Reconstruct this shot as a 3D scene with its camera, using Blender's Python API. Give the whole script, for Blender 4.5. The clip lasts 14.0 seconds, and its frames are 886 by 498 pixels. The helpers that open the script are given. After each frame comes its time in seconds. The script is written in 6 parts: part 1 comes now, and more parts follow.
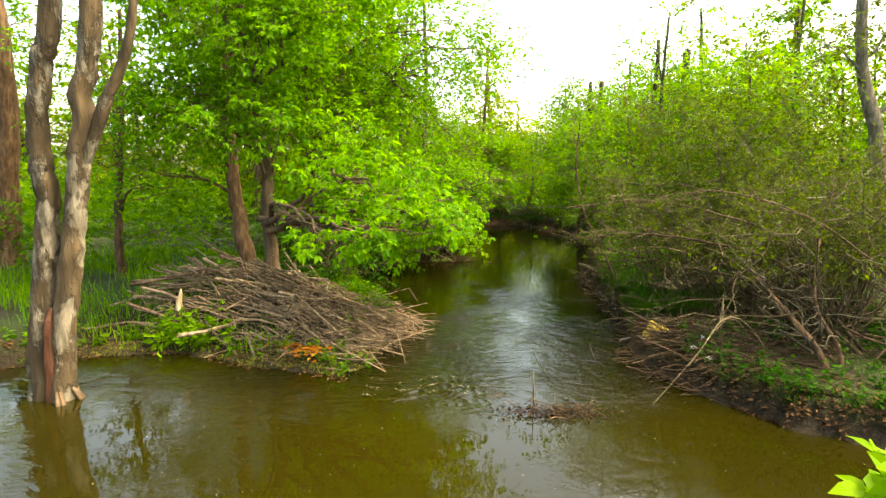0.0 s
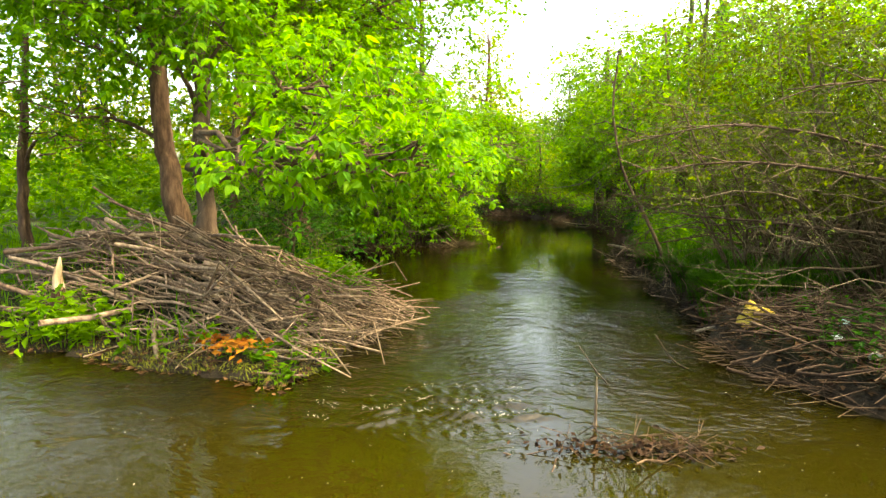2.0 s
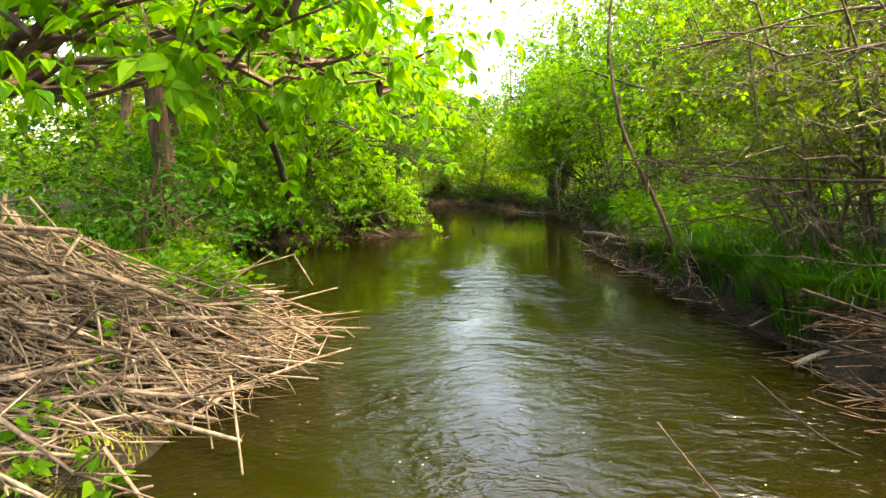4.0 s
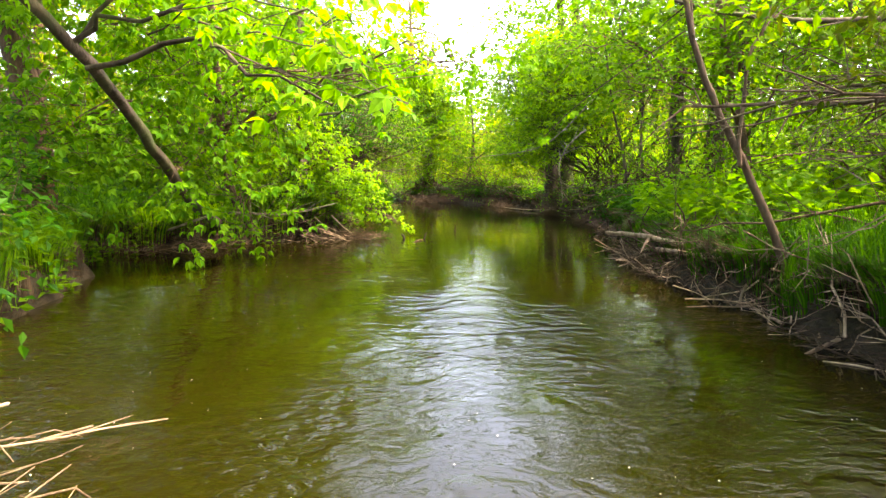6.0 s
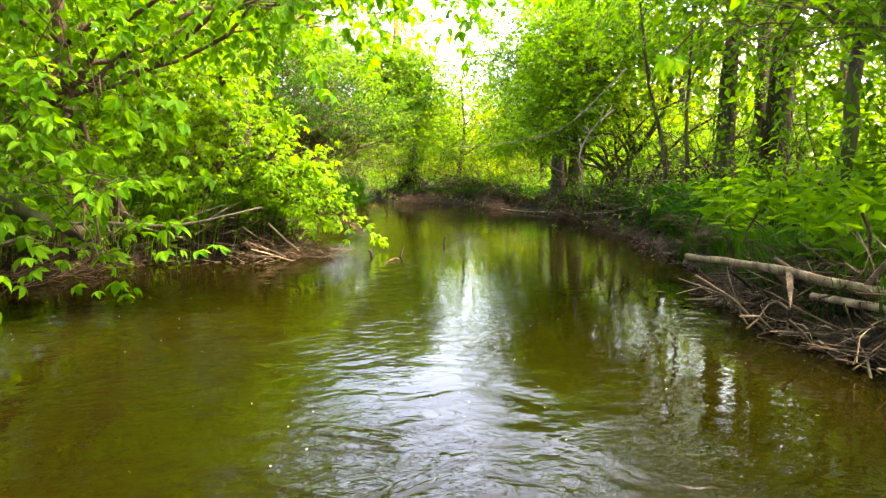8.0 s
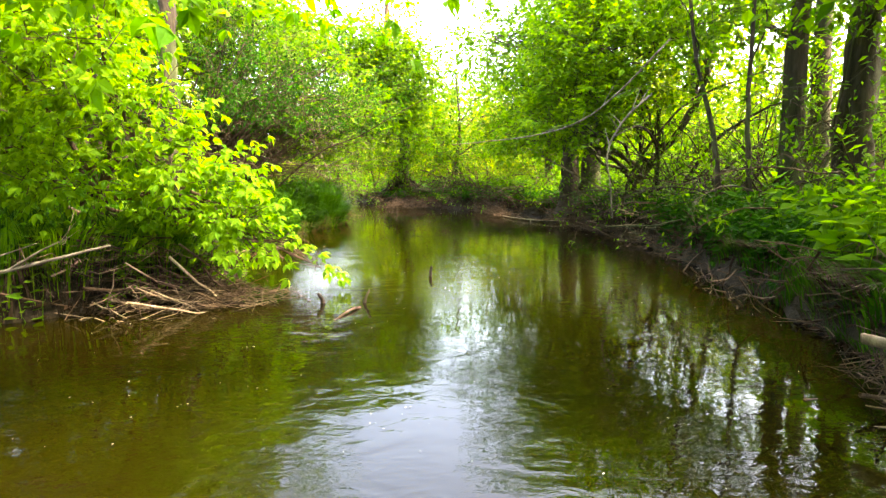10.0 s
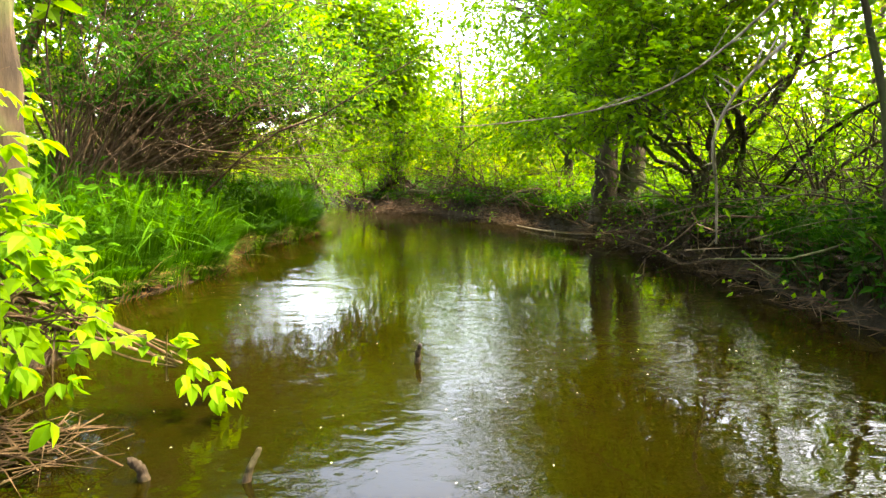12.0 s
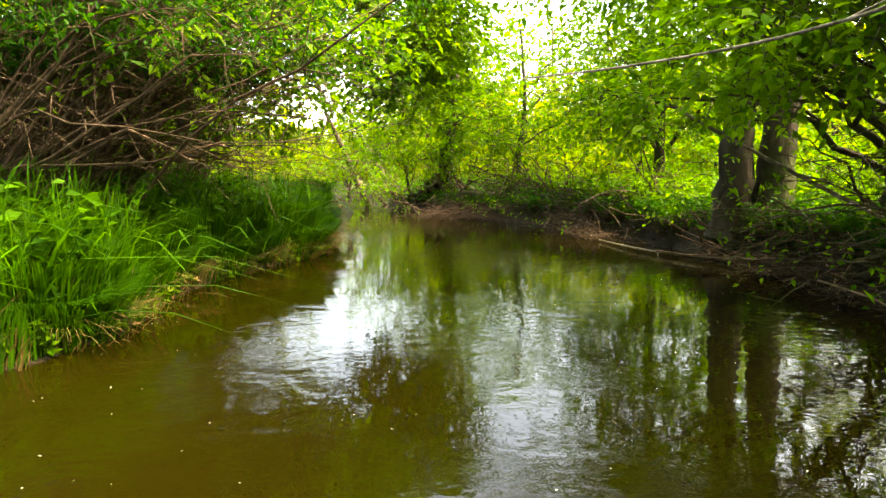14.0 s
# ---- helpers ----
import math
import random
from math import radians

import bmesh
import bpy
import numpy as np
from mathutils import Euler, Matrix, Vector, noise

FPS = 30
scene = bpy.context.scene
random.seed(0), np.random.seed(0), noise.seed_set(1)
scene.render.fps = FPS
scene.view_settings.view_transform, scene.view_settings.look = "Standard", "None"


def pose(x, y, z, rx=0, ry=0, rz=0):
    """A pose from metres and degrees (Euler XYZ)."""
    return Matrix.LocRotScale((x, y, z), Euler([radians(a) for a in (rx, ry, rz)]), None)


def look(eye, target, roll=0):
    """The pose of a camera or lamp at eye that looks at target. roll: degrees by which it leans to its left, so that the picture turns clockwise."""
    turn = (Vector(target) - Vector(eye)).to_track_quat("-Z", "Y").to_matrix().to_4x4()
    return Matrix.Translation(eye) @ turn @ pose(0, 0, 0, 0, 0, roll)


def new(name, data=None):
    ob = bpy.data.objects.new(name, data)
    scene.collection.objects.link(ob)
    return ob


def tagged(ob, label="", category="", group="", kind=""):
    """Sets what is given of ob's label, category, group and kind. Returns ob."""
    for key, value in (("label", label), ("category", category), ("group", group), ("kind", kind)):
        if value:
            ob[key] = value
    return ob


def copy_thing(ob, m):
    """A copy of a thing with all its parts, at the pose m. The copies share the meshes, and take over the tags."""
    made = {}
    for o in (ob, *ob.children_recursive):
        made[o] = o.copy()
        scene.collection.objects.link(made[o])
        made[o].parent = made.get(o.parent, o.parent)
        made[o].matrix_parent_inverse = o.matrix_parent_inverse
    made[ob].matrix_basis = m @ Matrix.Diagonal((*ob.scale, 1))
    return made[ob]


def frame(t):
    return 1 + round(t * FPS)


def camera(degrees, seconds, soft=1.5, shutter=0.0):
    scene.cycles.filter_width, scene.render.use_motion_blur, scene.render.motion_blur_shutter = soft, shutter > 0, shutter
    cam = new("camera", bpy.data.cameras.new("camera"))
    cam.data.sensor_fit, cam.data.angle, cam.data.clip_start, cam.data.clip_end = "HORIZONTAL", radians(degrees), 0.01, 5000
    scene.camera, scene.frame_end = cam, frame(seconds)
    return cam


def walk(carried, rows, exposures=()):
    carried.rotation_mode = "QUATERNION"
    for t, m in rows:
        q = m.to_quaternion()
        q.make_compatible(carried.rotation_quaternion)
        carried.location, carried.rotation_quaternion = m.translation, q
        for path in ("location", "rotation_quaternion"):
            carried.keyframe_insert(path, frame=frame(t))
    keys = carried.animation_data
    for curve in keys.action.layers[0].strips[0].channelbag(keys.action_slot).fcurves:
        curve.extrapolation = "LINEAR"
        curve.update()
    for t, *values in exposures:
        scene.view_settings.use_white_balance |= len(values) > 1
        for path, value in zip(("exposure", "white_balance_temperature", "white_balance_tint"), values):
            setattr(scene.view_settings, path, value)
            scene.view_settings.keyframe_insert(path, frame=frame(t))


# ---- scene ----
cam = camera(75.2, 14.0, soft=1.4)
EXPOSURE = [(0, 3.02, 9000, 2), (2, 3.3, 8800, 4), (3.5, 3.6, 8000, 8), (6, 4.25, 7800, 17), (8, 4.4, 7900, 18), (11, 4.45, 8000, 12), (12.5, 4.3, 8600, 12), (14, 4.1, 9200, 9)]
PATH = [
    (0, (0.65, -0.092, 2.373), (0.494, 1.886, 2.125), -0.1),
    (0.5, (0.616, 0.501, 2.171), (0.459, 2.48, 1.923), -0.1),
    (1, (0.571, 1.107, 1.929), (0.413, 3.086, 1.689), -0.2),
    (1.5, (0.504, 1.72, 1.7), (0.35, 3.701, 1.467), -0.1),
    (2, (0.471, 2.331, 1.533), (0.316, 4.311, 1.302), -0.2),
    (2.5, (0.41, 2.963, 1.445), (0.3, 4.944, 1.197), -0.0),
    (3, (0.35, 3.591, 1.317), (0.308, 5.576, 1.074), -0.0),
    (3.5, (0.318, 4.232, 1.228), (0.338, 6.216, 0.982), -0.0),
    (3.7, (0.302, 4.476, 1.197), (0.349, 6.46, 0.95), 0.0),
    (5.8, (0.675, 7.278, 0.925), (0.759, 9.261, 0.68), -0.3),
    (6, (0.679, 7.536, 0.908), (0.773, 9.519, 0.662), -0.3),
    (6.5, (0.728, 8.188, 0.874), (0.838, 10.17, 0.629), -0.3),
    (7, (0.756, 8.821, 0.865), (0.881, 10.802, 0.617), -0.2),
    (7.5, (0.789, 9.445, 0.846), (0.923, 11.425, 0.598), -0.2),
    (8, (0.838, 10.064, 0.849), (0.974, 12.043, 0.597), -0.1),
    (8.2, (0.886, 10.295, 0.843), (1.014, 12.275, 0.592), -0.2),
    (10.3, (1.099, 12.335, 0.922), (1.245, 14.313, 0.668), -0.5),
    (10.5, (1.115, 12.594, 0.915), (1.264, 14.572, 0.662), -0.4),
    (11, (1.157, 13.235, 0.924), (1.314, 15.213, 0.669), -0.2),
    (11.5, (1.211, 13.873, 0.913), (1.374, 15.85, 0.659), 0.0),
    (12, (1.259, 14.499, 0.895), (1.408, 16.477, 0.641), 0.1),
    (12.5, (1.298, 15.113, 0.858), (1.413, 17.093, 0.605), -0.2),
    (13, (1.358, 15.733, 0.837), (1.419, 17.716, 0.588), -0.3),
    (13.5, (1.4, 16.297, 0.841), (1.403, 18.281, 0.589), 0.0),
    (14, (1.426, 16.852, 0.857), (1.381, 18.836, 0.604), 0.1),
]
walk(cam, [(t, look(eye, target, roll)) for t, eye, target, roll in PATH], EXPOSURE)

# ---- world and sun ----
SUN_AZ, SUN_EL = radians(92), radians(57)   # high on the right, through thin haze
world = bpy.data.worlds.new("sky")
scene.world = world
world.use_nodes = True
wn = world.node_tree
sky = wn.nodes.new("ShaderNodeTexSky")
sky.sky_type, sky.sun_disc = "NISHITA", False
sky.sun_elevation, sky.sun_rotation = SUN_EL, SUN_AZ
sky.air_density, sky.dust_density, sky.ozone_density = 1.0, 5.0, 1.0
wn.nodes["Background"].inputs[1].default_value = 0.15
wn.links.new(sky.outputs[0], wn.nodes["Background"].inputs[0])
sun = bpy.data.lights.new("sun", "SUN")
sun.energy, sun.angle, sun.color = 1.1, radians(10), (1.0, 0.91, 0.70)
sun_ob = new("sun", sun)
sun_from = Vector((math.sin(SUN_AZ) * math.cos(SUN_EL), math.cos(SUN_AZ) * math.cos(SUN_EL), math.sin(SUN_EL)))
sun_ob.matrix_world = look(sun_from * 60, (0, 0, 0))


# ---- materials ----
def material(name):
    m = bpy.data.materials.new(name)
    m.use_nodes = True
    t = m.node_tree
    return m, t, t.nodes["Principled BSDF"]


def node(t, kind, **inputs):
    n = t.nodes.new("ShaderNode" + kind)
    for k, v in inputs.items():
        n.inputs[k.replace("_", " ")].default_value = v
    return n


def ramp(t, source, stops):
    r = t.nodes.new("ShaderNodeValToRGB")
    while len(r.color_ramp.elements) < len(stops):
        r.color_ramp.elements.new(0.5)
    for e, (at, c) in zip(r.color_ramp.elements, stops):
        e.position, e.color = at, (*c, 1)
    t.links.new(source, r.inputs[0])
    return r


def mixed(t, kind, fac, a, b):
    n = t.nodes.new("ShaderNodeMixRGB")
    n.blend_type = kind
    for socket, v in zip(n.inputs, (fac, a, b)):
        if isinstance(v, (int, float)):
            socket.default_value = v
        elif isinstance(v, tuple):
            socket.default_value = (*v, 1)
        else:
            t.links.new(v, socket)
    return n


def bumped(t, bsdf, height, strength, distance):
    b = node(t, "Bump", Strength=strength, Distance=distance)
    t.links.new(height, b.inputs["Height"])
    t.links.new(b.outputs[0], bsdf.inputs["Normal"])
    return b


def position(t, scale=(1, 1, 1)):
    g, m = t.nodes.new("ShaderNodeNewGeometry"), t.nodes.new("ShaderNodeMapping")
    m.inputs["Scale"].default_value = scale
    t.links.new(g.outputs["Position"], m.inputs["Vector"])
    return m.outputs[0]


def noisy(t, vector, scale, detail=4, rough=0.55):
    n = node(t, "TexNoise", Scale=scale, Detail=detail, Roughness=rough)
    t.links.new(vector, n.inputs["Vector"])
    return n.outputs["Fac"]


def summed(t, *terms):
    out = None
    for socket, k in terms:
        a = t.nodes.new("ShaderNodeMath")
        a.operation = "MULTIPLY_ADD"
        a.inputs[1].default_value = k
        a.inputs[2].default_value = 0.0
        t.links.new(socket, a.inputs[0])
        if out is not None:
            t.links.new(out, a.inputs[2])
        out = a.outputs[0]
    return out


def leaf_material(name, dark, light, through_colour, share=0.5, gloss=0.45):
    """Thin leaves: each leaf has its own tone, light passes through it."""
    dark, light = ((c[0] * 1.1, c[1], c[2] + 0.035 * c[1]) for c in (dark, light))
    m, t, b = material(name)
    g, o = t.nodes.new("ShaderNodeNewGeometry"), t.nodes.new("ShaderNodeObjectInfo")
    tone = ramp(t, g.outputs["Random Per Island"], [(0.0, dark), (0.55, tuple((x + y) / 2 for x, y in zip(dark, light))), (1.0, light)])
    blotch = noisy(t, position(t), 0.9, 2)
    shade = mixed(t, "MULTIPLY", 0.55, tone.outputs[0], ramp(t, blotch, [(0.3, (0.5, 0.62, 0.5)), (0.7, (1.3, 1.2, 1.0))]).outputs[0])
    per = mixed(t, "MULTIPLY", 0.6, shade.outputs[0], ramp(t, o.outputs["Random"], [(0, (0.75, 0.85, 0.8)), (1, (1.2, 1.1, 0.9))]).outputs[0])
    t.links.new(per.outputs[0], b.inputs["Base Color"])
    b.inputs["Roughness"].default_value = gloss
    b.inputs["Specular IOR Level"].default_value = 0.04
    tr = t.nodes.new("ShaderNodeBsdfTranslucent")
    tc = mixed(t, "MULTIPLY", 1.0, per.outputs[0], through_colour)
    t.links.new(tc.outputs[0], tr.inputs["Color"])
    mx = t.nodes.new("ShaderNodeMixShader")
    mx.inputs[0].default_value = share
    t.links.new(b.outputs[0], mx.inputs[1])
    t.links.new(tr.outputs[0], mx.inputs[2])
    t.links.new(mx.outputs[0], t.nodes["Material Output"].inputs[0])
    return m


def bark_material(name, deep, mid, high, scale=9.0, moss=0.0, flake=None):
    m, t, b = material(name)
    p = position(t, (1, 1, 0.22))
    n1, n2 = noisy(t, p, scale, 6, 0.65), noisy(t, position(t), 2.1, 3)
    c = ramp(t, n1, [(0.3, deep), (0.5, mid), (0.72, high)])
    c2 = mixed(t, "MULTIPLY", 0.6, c.outputs[0], ramp(t, n2, [(0.3, (0.6, 0.58, 0.56)), (0.7, (1.2, 1.15, 1.1))]).outputs[0])
    out = c2
    if moss:
        mask = ramp(t, noisy(t, position(t), 1.3, 4), [(0.5, (0, 0, 0)), (0.62, (moss, moss, moss))])
        out = mixed(t, "MIX", mask.outputs[0], c2.outputs[0], (0.07, 0.11, 0.025))
    if flake:
        chip = node(t, "TexVoronoi", Scale=7.0)
        t.links.new(position(t, (1, 1, 0.35)), chip.inputs["Vector"])
        edge_ = noisy(t, position(t, (1, 1, 0.4)), 3.2, 6, 0.7)
        mask = ramp(t, edge_, [(0.43, (0, 0, 0)), (0.50, (1, 1, 1))])
        dry = mixed(t, "MULTIPLY", 0.75, flake, ramp(t, chip.outputs["Distance"], [(0.0, (1.4, 1.3, 1.2)), (0.7, (0.35, 0.33, 0.3))]).outputs[0])
        out = mixed(t, "MIX", mask.outputs[0], out.outputs[0], dry.outputs[0])
        n1 = summed(t, (n1, 1.2), (mask.outputs[0], 1.0), (chip.outputs["Distance"], -1.2))
    t.links.new(out.outputs[0], b.inputs["Base Color"])
    b.inputs["Roughness"].default_value = 0.85
    b.inputs["Specular IOR Level"].default_value = 0.15
    bumped(t, b, n1, 0.9, 0.03)
    return m


LEAF_BRIGHT = leaf_material("leaf_bright", (0.036, 0.140, 0.0012), (0.120, 0.285, 0.0025), (1.5, 1.4, 0.4), 0.55)
LEAF_MID = leaf_material("leaf_mid", (0.02815, 0.09768, 0.001564), (0.09384, 0.2111, 0.003128), (1.6, 1.55, 0.4), 0.55)
# box elder leaf brightened in colour to look sunlit
LEAF_SUNLIT = leaf_material("leaf_sunlit", (0.07, 0.19, 0.0015), (0.20, 0.38, 0.003), (1.5, 1.4, 0.4), 0.55)
LEAF_SPRING = leaf_material("leaf_spring", (0.04, 0.136, 0.0016), (0.12, 0.264, 0.0032), (1.6, 1.5, 0.4), 0.6)
# leaves of the woods behind, yellowed for the glow of sunlight there
LEAF_FAR_SUNLIT = leaf_material("leaf_far_sunlit", (0.04, 0.1, 0.0016), (0.144, 0.232, 0.0032), (1.6, 1.35, 0.35), 0.55)
LEAF_OLIVE = leaf_material("leaf_olive", (0.02657, 0.05018, 0.001771), (0.07675, 0.1122, 0.004723), (1.4, 1.4, 0.5), 0.5)
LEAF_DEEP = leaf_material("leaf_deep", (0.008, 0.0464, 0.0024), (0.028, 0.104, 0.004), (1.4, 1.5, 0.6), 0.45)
GRASS = leaf_material("grass_blade", (0.01069, 0.05561, 0.0008551), (0.04063, 0.1326, 0.001711), (1.4, 1.4, 0.5), 0.45, 0.5)
TURF = leaf_material("turf_blade", (0.05, 0.085, 0.006), (0.17, 0.20, 0.03), (1.3, 1.3, 0.6), 0.3, 0.6)
STRAW = leaf_material("dry_blade", (0.08, 0.06, 0.02), (0.192, 0.152, 0.064), (1.1, 1.0, 0.8), 0.3, 0.6)
LITTER = leaf_material("dead_leaf", (0.024, 0.0128, 0.0064), (0.12, 0.072, 0.036), (1.1, 0.9, 0.7), 0.15, 0.7)
# wet leaves on the dam; on the banks the dark tone stands for shade
LITTER_WET_SHADED = leaf_material("wet_shaded_leaf", (0.0072, 0.0042, 0.0024), (0.036, 0.0216, 0.012), (1.1, 0.9, 0.7), 0.1, 0.45)
ORANGE = leaf_material("orange_leaf", (0.238, 0.07, 0.007), (0.385, 0.196, 0.021), (1.2, 1.0, 0.7), 0.4, 0.6)
BARK = bark_material("bark_brown", (0.028, 0.0192, 0.0128), (0.08, 0.0544, 0.0336), (0.16, 0.112, 0.072))
BARK_DARK = bark_material("bark_dark", (0.0144, 0.0112, 0.008), (0.04, 0.0304, 0.0208), (0.088, 0.068, 0.048), moss=0.35)
BARK_RED = bark_material("bark_red_brown", (0.024, 0.0128, 0.0072), (0.08, 0.048, 0.0272), (0.176, 0.112, 0.064), 14)
BARK_GREY = bark_material("bark_grey", (0.048, 0.0416, 0.0288), (0.128, 0.112, 0.08), (0.256, 0.228, 0.176), 18)
BARK_DEAD = bark_material("bark_dead", (0.04717, 0.04044, 0.02831), (0.1348, 0.1179, 0.08761), (0.2426, 0.219, 0.1752), 13, flake=(0.075, 0.055, 0.032))
TWIG_GREY = bark_material("twig_grey", (0.0289, 0.02485, 0.01503), (0.08092, 0.06936, 0.04508), (0.1618, 0.1445, 0.1011), 20)
TWIG_OLIVE = bark_material("twig_olive_brown", (0.024, 0.019, 0.010), (0.065, 0.052, 0.028), (0.13, 0.108, 0.062), 20)
TWIG_BROWN = bark_material("twig_brown", (0.02, 0.0128, 0.0072), (0.06, 0.04, 0.024), (0.128, 0.088, 0.056), 20)
BARK_PALE = bark_material("bark_pale", (0.08, 0.068, 0.044), (0.2, 0.172, 0.12), (0.352, 0.312, 0.232), 22)
STICK = bark_material("stick_wood", (0.055, 0.040, 0.026), (0.17, 0.13, 0.088), (0.32, 0.26, 0.186), 16)
# stick wood again, with the shade of the banks put into its colour
DRIFT_SHADED = bark_material("driftwood", (0.01339, 0.008928, 0.005357), (0.04464, 0.03036, 0.01875), (0.09821, 0.07142, 0.04687), 16)
ROT = bark_material("rotten_wood", (0.016, 0.007, 0.004), (0.040, 0.016, 0.009), (0.07, 0.032, 0.020), 12)
WOUND = bark_material("bare_wood", (0.28, 0.176, 0.08), (0.464, 0.336, 0.192), (0.6, 0.496, 0.336), 18)


def vary_by_object(m, low, high):
    t = m.node_tree
    b = t.nodes["Principled BSDF"]
    link = b.inputs["Base Color"].links[0]
    o = t.nodes.new("ShaderNodeObjectInfo")
    r = ramp(t, o.outputs["Random"], [(0, low), (1, high)])
    x = mixed(t, "MULTIPLY", 1.0, link.from_socket, r.outputs[0])
    t.links.new(x.outputs[0], b.inputs["Base Color"])


vary_by_object(STICK, (0.5, 0.45, 0.42), (1.35, 1.3, 1.25))
vary_by_object(DRIFT_SHADED, (0.45, 0.42, 0.4), (1.6, 1.5, 1.4))

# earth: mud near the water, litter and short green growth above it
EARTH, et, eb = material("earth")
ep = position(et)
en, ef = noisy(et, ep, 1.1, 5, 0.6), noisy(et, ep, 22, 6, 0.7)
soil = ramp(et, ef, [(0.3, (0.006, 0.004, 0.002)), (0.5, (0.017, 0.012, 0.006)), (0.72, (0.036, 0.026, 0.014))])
green = ramp(et, ef, [(0.3, (0.008, 0.022, 0.002)), (0.7, (0.028, 0.065, 0.006))])
sep = et.nodes.new("ShaderNodeSeparateXYZ")
et.links.new(ep, sep.inputs[0])
lift = node(et, "MapRange")
lift.inputs["From Min"].default_value, lift.inputs["From Max"].default_value = 0.12, 0.55
et.links.new(sep.outputs["Z"], lift.inputs["Value"])
grown = et.nodes.new("ShaderNodeMath")
grown.operation = "MULTIPLY"
patch = ramp(et, en, [(0.38, (0, 0, 0)), (0.56, (1, 1, 1))])
et.links.new(lift.outputs[0], grown.inputs[0])
et.links.new(patch.outputs[0], grown.inputs[1])
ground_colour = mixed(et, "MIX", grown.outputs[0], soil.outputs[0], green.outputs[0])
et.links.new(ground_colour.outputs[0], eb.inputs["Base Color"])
eb.inputs["Roughness"].default_value = 0.8
eb.inputs["Specular IOR Level"].default_value = 0.15
bumped(et, eb, ef, 1.0, 0.05)

# murky brown water with running ripples, livelier below the little dam
WATER, wt, wb = material("murky_water")
wp = position(wt)
warp = noisy(wt, wp, 0.35, 2)
wtone = ramp(wt, warp, [(0.3, (0.0046, 0.0040, 0.0003)), (0.7, (0.0068, 0.0058, 0.0004))])
wb.inputs["Roughness"].default_value = 0.015
wb.inputs["IOR"].default_value = 1.33
rip = noisy(wt, position(wt, (0.85, 1.15, 1)), 2.6, 2, 0.5)
rip.node.inputs["Distortion"].default_value = 1.2
fine = noisy(wt, position(wt, (0.9, 1.5, 1)), 10.0, 3, 0.5)
fine.node.inputs["Distortion"].default_value = 0.8
tiny = noisy(wt, position(wt, (1.0, 1.5, 1)), 26.0, 2, 0.5)
# calm and lively reaches
reach = ramp(wt, noisy(wt, position(wt, (0.7, 0.5, 1)), 1.0, 2), [(0.46, (0.05, 0.05, 0.05)), (0.62, (0.75, 0.75, 0.75))])
ws = wt.nodes.new("ShaderNodeSeparateXYZ")
wt.links.new(wp, ws.inputs[0])
run = wt.nodes.new("ShaderNodeMapRange")
run.interpolation_type = "SMOOTHSTEP"
for k, v in (("From Min", 5.2), ("From Max", 6.4), ("To Min", 0.0), ("To Max", 1.0)):
    run.inputs[k].default_value = v
wt.links.new(ws.outputs["Y"], run.inputs["Value"])
ease = wt.nodes.new("ShaderNodeMapRange")
ease.interpolation_type = "SMOOTHSTEP"
for k, v in (("From Min", 7.5), ("From Max", 13.0), ("To Min", 1.0), ("To Max", 0.12)):
    ease.inputs[k].default_value = v
wt.links.new(ws.outputs["Y"], ease.inputs["Value"])
riffle = wt.nodes.new("ShaderNodeMath")
riffle.operation = "MULTIPLY"
wt.links.new(run.outputs[0], riffle.inputs[0])
wt.links.new(ease.outputs[0], riffle.inputs[1])
silt = wt.nodes.new("ShaderNodeMapRange")      # the still pool above the dam carries more silt
for k, v in (("From Min", 5.0), ("From Max", 7.0), ("To Min", 2.0), ("To Max", 1.0)):
    silt.inputs[k].default_value = v
wt.links.new(ws.outputs["Y"], silt.inputs["Value"])
murk = mixed(wt, "MULTIPLY", 1.0, wtone.outputs[0], silt.outputs[0])
wt.links.new(murk.outputs[0], wb.inputs["Base Color"])
chop = summed(wt, (fine, 0.32), (tiny, 0.15))
streak = ramp(wt, noisy(wt, position(wt, (1.0, 0.55, 1)), 1.5, 2), [(0.40, (0.25, 0.25, 0.25)), (0.62, (1, 1, 1))])
patchy = mixed(wt, "MULTIPLY", 1.0, riffle.outputs[0], streak.outputs[0])
chopped = wt.nodes.new("ShaderNodeMath")
chopped.operation = "MULTIPLY"
wt.links.new(chop, chopped.inputs[0])
wt.links.new(patchy.outputs[0], chopped.inputs[1])
wave = summed(wt, (rip, 0.9), (fine, 0.22), (tiny, 0.025), (chopped.outputs[0], 1.0))
still = wt.nodes.new("ShaderNodeMapRange")
still.interpolation_type = "SMOOTHSTEP"
for k, v in (("From Min", 11.0), ("From Max", 16.0), ("To Min", 1.05), ("To Max", 0.3)):
    still.inputs[k].default_value = v
wt.links.new(ws.outputs["Y"], still.inputs["Value"])
calm = wt.nodes.new("ShaderNodeMath")
calm.operation = "MULTIPLY"
wt.links.new(reach.outputs[0], calm.inputs[0])
wt.links.new(still.outputs[0], calm.inputs[1])
pool = wt.nodes.new("ShaderNodeMapRange")      # the pool lies almost still
for k, v in (("From Min", 4.8), ("From Max", 6.0), ("To Min", 0.4), ("To Max", 1.0)):
    pool.inputs[k].default_value = v
wt.links.new(ws.outputs["Y"], pool.inputs["Value"])
eased = mixed(wt, "MULTIPLY", 1.0, calm.outputs[0], pool.outputs[0])
power = summed(wt, (eased.outputs[0], 0.6), (patchy.outputs[0], 0.52))
wbump = bumped(wt, wb, wave, 0.3, 0.06)
wt.links.new(power, wbump.inputs["Strength"])

